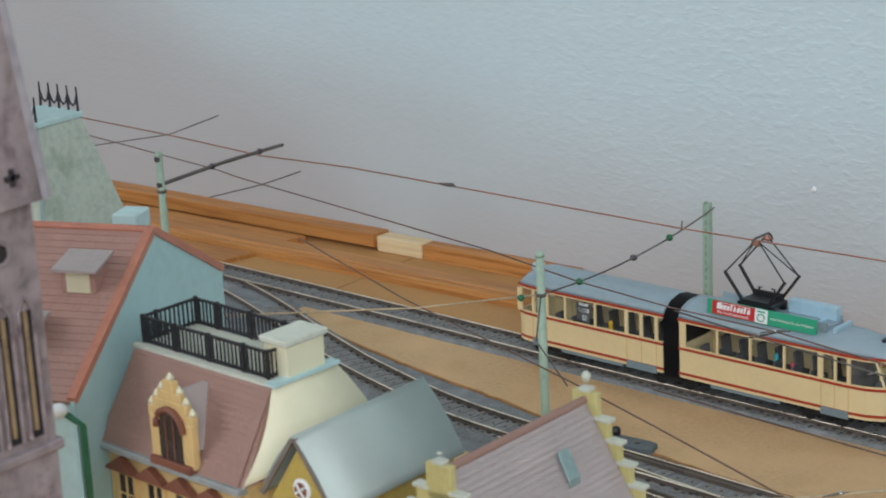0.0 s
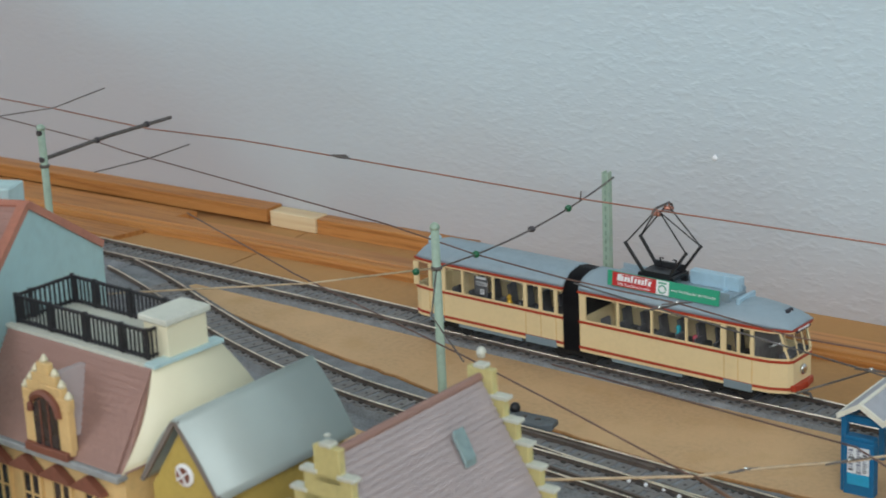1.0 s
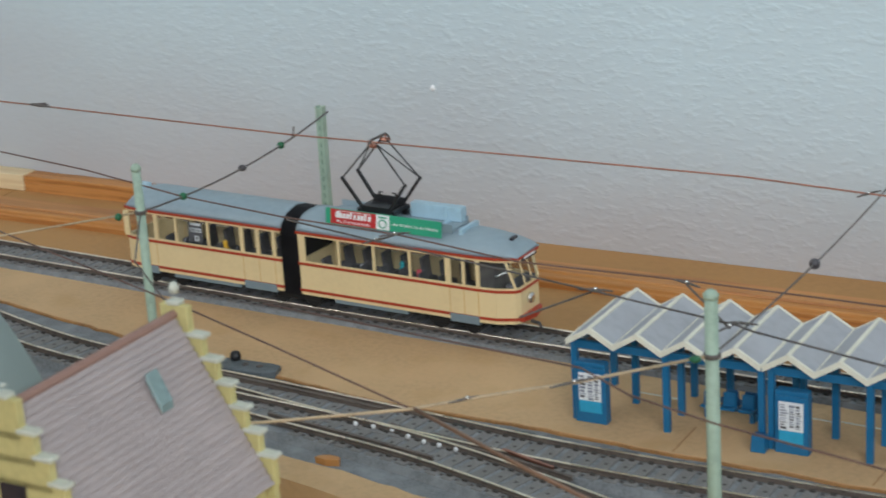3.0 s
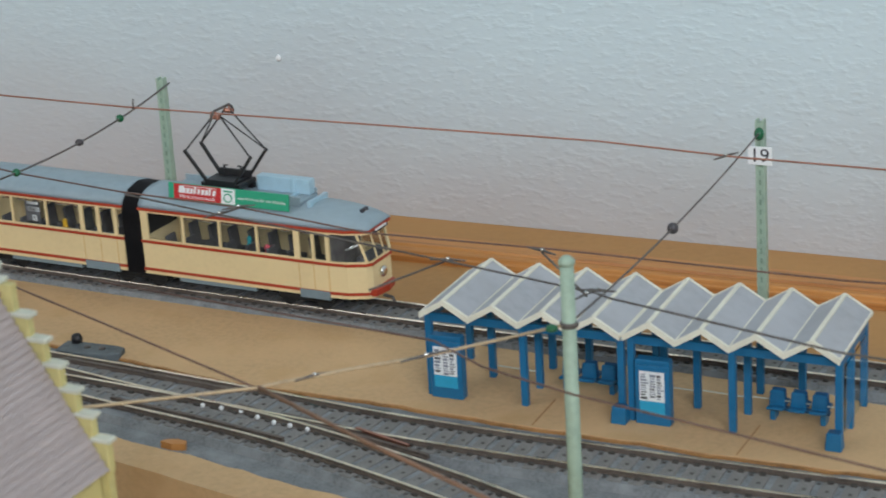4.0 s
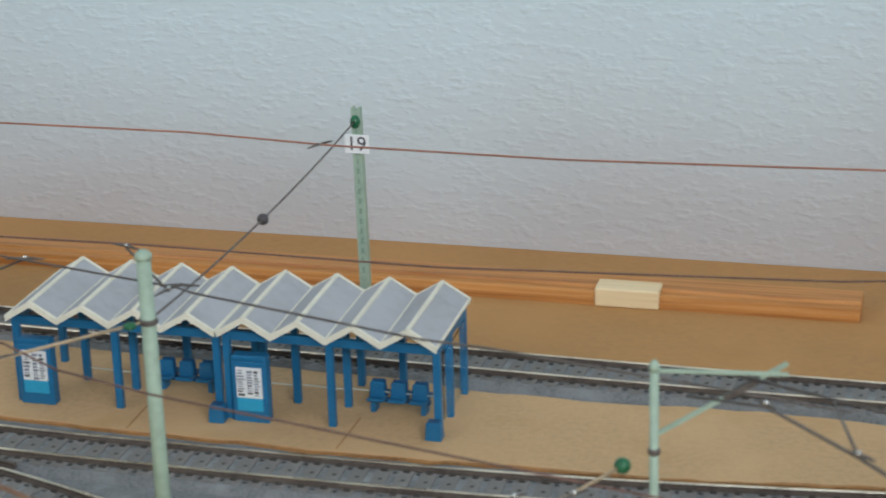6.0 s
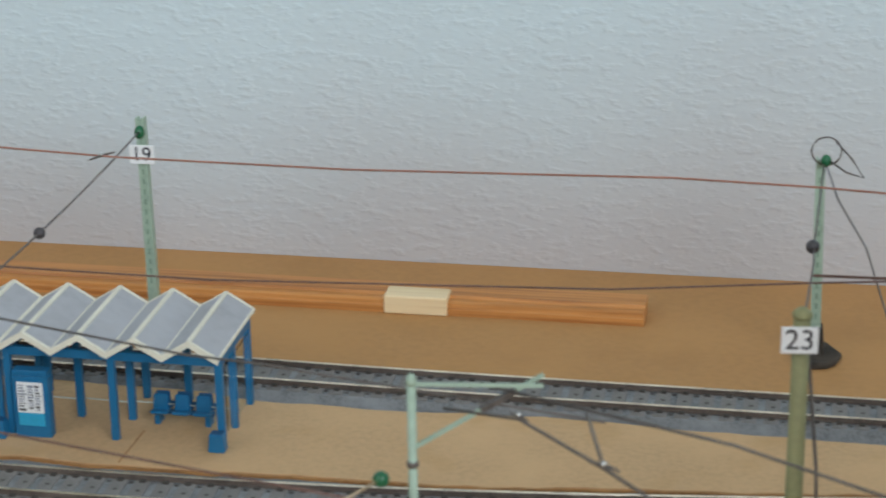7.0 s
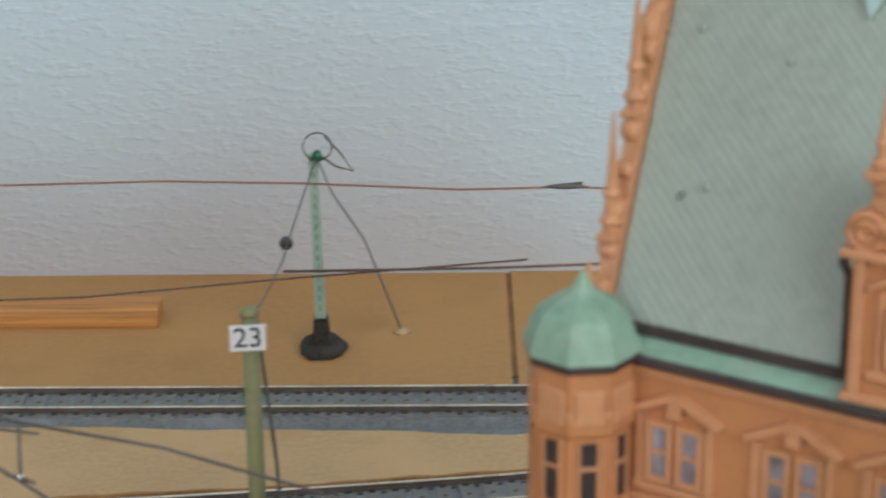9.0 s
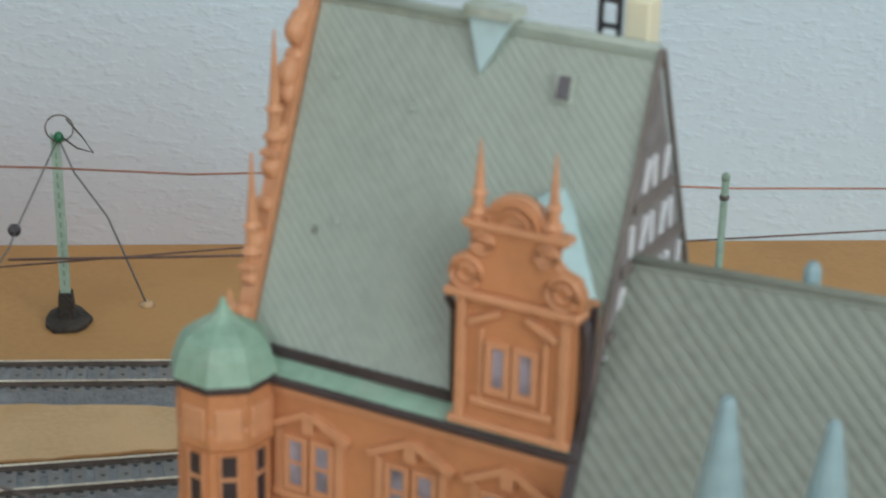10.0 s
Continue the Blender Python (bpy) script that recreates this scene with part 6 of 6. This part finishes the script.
part("lead_flashing", b, GUTTER, hall)
# vents and skylight on the roof
b = B()
ty = lambda z: -(HZR - z) / (HZR - HZE) * HBW
add_plate(b, [(30.2, ty(241) - 3.2, 242.5), (38.6, ty(241) - 3.2, 242.5), (33.2, ty(232) - 0.6, 232.5)], 3.4, (0, 1, 0.35))
vent = part("roof_vent", b, PALETURQ, hall, "turquoise triangular roof vent")
b = B()
add_box(b, 29.8, 39.0, -4.2, 1.2, 242.4, 244.2)
part("vent_cap", b, COPPERGREEN, hall)
b = B()
py, pz = -HBW * 0.12, HZR - (HZR - HZE) * 0.12
add_hull(b, [(47.4 + 3.2 * i, py - 1.6 * k - 0.9 + j * 0.9, pz + 1.4 - 4.6 * k + 0.5 * (1 - j)) for i in (0, 1) for j in (0, 1) for k in (0, 1)])
hatch = part("roof_hatch", b, COPPERGREEN, hall, "small roof hatch with pale frame")
b = B()
add_hull(b, [(47.9 + 2.3 * i, py - 1.6 * k - 1.1 + j * 0.5, pz + 1.0 - 3.6 * k + 0.5 * (1 - j)) for i in (0, 1) for j in (0, 1) for k in (0, 1)])
part("hatch_pane", b, WINDOWDARK, hatch, "dark hatch pane")
for x, y, z in ((6.2, -4.2, 228), (22, -6, 225), (12, -13, 205), (40, -16, 200), (8, -15.5, 203)):
    b = B()
    add_lathe(b, (x, -(HZR - z) / (HZR - HZE) * HBW - 0.4, z), [(0.4, -0.6), (0.7, 0), (0.3, 0.7)], 6)
    part("roof_hook", b, GREENROOF if z > 204 else GREYRIB, hall, "small moulded roof hook")
b = B()
add_box(b, 55, 59.5, 5, 10, 222, 247)
part("chimney", b, CREAMCARD, hall, "cream chimney behind the ridge", bevel=0.4)
b = B()
for k in range(5):
    add_box(b, 50.6, 53.8, 5.6, 6.2, 228 + 4.4 * k, 228.8 + 4.4 * k)
for x in (50.4, 53.8):
    add_box(b, x - 0.4, x + 0.4, 5.5, 6.3, 224, 247.5)
part("roof_ladder", b, IRON, hall, "black iron roof ladder")
# ornamental dormer
dy = -HBW - 2.6
b = B()
add_box(b, 41.6, 63.2, dy, dy + 9, 178.6, 203)
dormer = part("dormer", b, BRICK, hall, "orange ornamental dormer with scrolled gable")
b = B()
scroll = [(40.6, 204.4), (64.0, 204.4), (64.4, 207), (63.2, 209.6), (60.4, 210.6), (59.2, 212), (59.6, 214.4), (60.6, 215.6), (43.0, 215.6), (44.0, 214.2), (44.2, 212), (43.4, 210.6), (41.0, 209.4), (40.0, 207)]
add_plate(b, [(x, dy - 0.6, z) for x, z in scroll], 2.6, (0, 1, 0))
part("scroll_gable", b, BRICK, dormer, bevel=0.25)
b = B()
add_plate(b, [(51.9 + 5.6 * math.cos(a / 12 * math.pi), dy - 0.4, 216.6 + 5.2 * math.sin(a / 12 * math.pi)) for a in range(13)], 2.2, (0, 1, 0))
part("shell_top", b, BRICKLIGHT, dormer, "rounded shell gable top", bevel=0.25)
b = B()
add_tube(b, [(51.9 + 4.2 * math.cos(a / 12 * math.pi), dy - 0.7, 216.6 + 3.9 * math.sin(a / 12 * math.pi)) for a in range(13)], 0.5)
add_tube(b, [(51.9 + 2.6 * math.cos(a / 12 * math.pi), dy - 0.7, 216.6 + 2.4 * math.sin(a / 12 * math.pi)) for a in range(13)], 0.4)
part("shell_rib", b, BRICK, dormer)
for z, w, d in ((203.6, 12.2, 1.8), (216.0, 9.4, 1.4), (180.4, 11.2, 1.2)):
    b = B()
    add_box(b, 52.2 - w, 52.2 + w, dy - d, dy + 2, z - 0.7, z + 0.7)
    part("cornice", b, BRICKLIGHT, dormer, bevel=0.25)
for x in (45.0, 58.2):
    b = B()
    pinnacle(b, x, dy + 0.4, 216.4, 230, 1.25)
    part("pinnacle", b, BRICKLIGHT, dormer, "pointed orange pinnacle")
for x, z, r in ((43.6, 207.2, 2.8), (60.8, 207.2, 2.8), (46.4, 212.8, 1.9), (57.8, 212.8, 1.9)):
    for k, rr in enumerate((r, r * 0.5)):
        b = B()
        add_tube(b, [(x + rr * math.cos(a / 14 * math.tau), dy - 0.8, z + rr * math.sin(a / 14 * math.tau)) for a in range(15)], 0.42)
        part("volute", b, BRICKLIGHT, dormer, smooth=True)
for x in (49.9, 54.9):
    window_unit(dormer, x - 1.5, x + 1.5, 187.4, 195.2, dy - 0.2, BRICKLIGHT, CURTAIN, 0, 0, 0.8)
b = B()
add_beam(b, (44.4, dy - 0.6, 198.6), (50.0, dy - 0.6, 201.4), 1.4, 1.2)
add_beam(b, (60.4, dy - 0.6, 198.6), (54.8, dy - 0.6, 201.4), 1.4, 1.2)
add_box(b, 45, 60, dy - 1.0, dy, 184.0, 185.2)
for x in (43.0, 61.6):
    add_box(b, x - 0.9, x + 0.9, dy - 0.9, dy, 181, 203)
for x in (46.6, 58.2):
    add_box(b, x - 0.5, x + 0.5, dy - 0.7, dy, 185, 198)
part("moulding", b, BRICKLIGHT, dormer, bevel=0.2)
b = B()
add_hull(b, [(52 + i * (10 if z < 205 else 1.0), dy + 2 + j * 14, z) for i in (-1, 1) for j in (0, 1) for z in (202, 218)])
part("dormer_roof", b, PALETURQ, hall, "turquoise dormer roof")
b = B()
add_tube(b, [(40.4, dy + 1, 203), (39.6, dy + 1, 201), (40.6, dy + 1.5, 199), (40.6, dy + 2, 183)], 0.8, 8)
part("downpipe", b, GUTTER, hall, "dark downpipe", smooth=True)
b = B()
add_tube(b, [(64.4, dy + 1, 203), (64.6, dy + 1.5, 199), (64.4, dy + 2, 170)], 0.8, 8)
part("downpipe", b, GUTTER, hall, "dark downpipe", smooth=True)

# corner turret of the town hall
turret = thing("corner_turret", "orange octagonal corner turret with verdigris dome", "turret", (419.6, -257.8, -44.1), 6, size=1.134)
turret.scale = (0.99, 0.99, 1.134)
b = B()
add_lathe(b, (0, 0, 0), [(9.6, BASE), (9.6, 150), (10.4, 151), (10.4, 152.5), (9.4, 153.5), (9.4, 166), (10.2, 167), (10.2, 170), (9.8, 171), (9.8, 178.6)], 8, radians(22.5))
tb = part("turret_wall", b, BRICK, turret, "orange octagonal wall")
b = B()
add_lathe(b, (0, 0, 0), [(10.9, 177.9), (11.1, 178.9), (10.8, 179.5)], 8, radians(22.5))
part("dome_gutter", b, GUTTER, turret)
b = B()
add_lathe(b, (0, 0, 0), [(11.3, 179.4), (10.6, 181.4), (9.8, 183.4), (8.4, 185.6), (6.0, 187.2), (3.4, 188.4), (1.9, 189.6), (1.0, 191.0), (0.2, 192.6)], 8, radians(22.5))
part("dome", b, DOME, turret, "mottled verdigris ogee dome")
for k in range(8):
    a = k * 45
    for z0, z1 in ((154.6, 165.2), (128, 145)):
        w = B()
        add_box(w, -1.7, 1.7, -9.0, -8.6, z0, z1)
        o = part("turret_window", w, WINDOWDARK, tb, "dark turret window")
        o.matrix_basis = pose(0, 0, 0, 0, 0, a)
        w = B()
        for x in (-2.0, 1.6):
            add_box(w, x, x + 0.5, -9.5, -8.5, z0 - 0.6, z1 + 0.6)
        add_box(w, -1.6, 1.6, -9.35, -8.6, (z0 + z1) / 2 - 0.3 + 1, (z0 + z1) / 2 + 0.3 + 1)
        add_box(w, -2.4, 2.4, -9.6, -8.5, z0 - 1.2, z0 - 0.4)
        part("window_frame", w, BRICKLIGHT, o)
    w = B()
    add_box(w, -2.8, 2.8, -9.7, -8.8, 168.4, 174.6)
    o = part("frieze_panel", w, BRICKLIGHT, tb, bevel=0.3)
    o.matrix_basis = pose(0, 0, 0, 0, 0, a)

# lower hall with grey-green roof and cone turrets
house = thing("house", "model hall with broad grey-green diagonal tiled roof", "house", (494.7, -276.5, -44.7), -25.5, group="model houses", size=1.134)
HL2, HB2, Z2, E2 = 130, 34, 206.8, 157.3
b = B()
gable_prism(b, 1, HL2 - 1, HB2 - 2, BASE, E2 - 1, Z2 - 3, "x")
part("wall", b, OCHRE, house, "ochre plastered wall")
for s in (-1, 1):
    b = B()
    add_plate(b, [(0, 0, Z2), (HL2, 0, Z2), (HL2, s * HB2, E2), (0, s * HB2, E2)], -1.2, (0, s * 0.8, 0.55))
    roof = part("roof", b, GREYROOF, house, "grey-green tiled roof slope")
    if s < 0:
        rib_pattern(roof, (0.3, 0, Z2), HL2 - 1, Vector((0, -HB2, E2 - Z2)), 2.9, GREYRIB, "roof_rib")
b = B()
add_tube(b, [(0, 0, Z2 + 0.3), (HL2, 0, Z2 + 0.3)], 0.9, 8)
part("ridge", b, GREYROOF, house, smooth=True)
b = B()
add_beam(b, (-0.4, -0.6, Z2), (-0.4, -HB2, E2), 1.4, 1.8, (1, 0, 0))
part("barge_board", b, GUTTER, house)
b = B()
add_lathe(b, (31, 3, 196), [(1.7, 0), (1.5, 10), (1.5, 13), (0.9, 14.4)], 10)
part("vent_pipe", b, CONEGREY, house, "blue-grey vent pipe", smooth=True)
for x, y, z in ((497.4, -358.3, 217.6), (514.1, -358.3, 213.8)):
    t = thing("cone_turret", "slim blue-grey cone turret", "turret", (x, y, -44.7), group="cone turrets", size=1.134)
    b = B()
    add_lathe(b, (0, 0, 0), [(5.2, BASE), (5.2, z - 34), (6.4, z - 33), (1.1, z - 1.2), (0.7, z)], 14)
    part("cone", b, CONEGREY, t, "blue-grey cone", smooth=True)
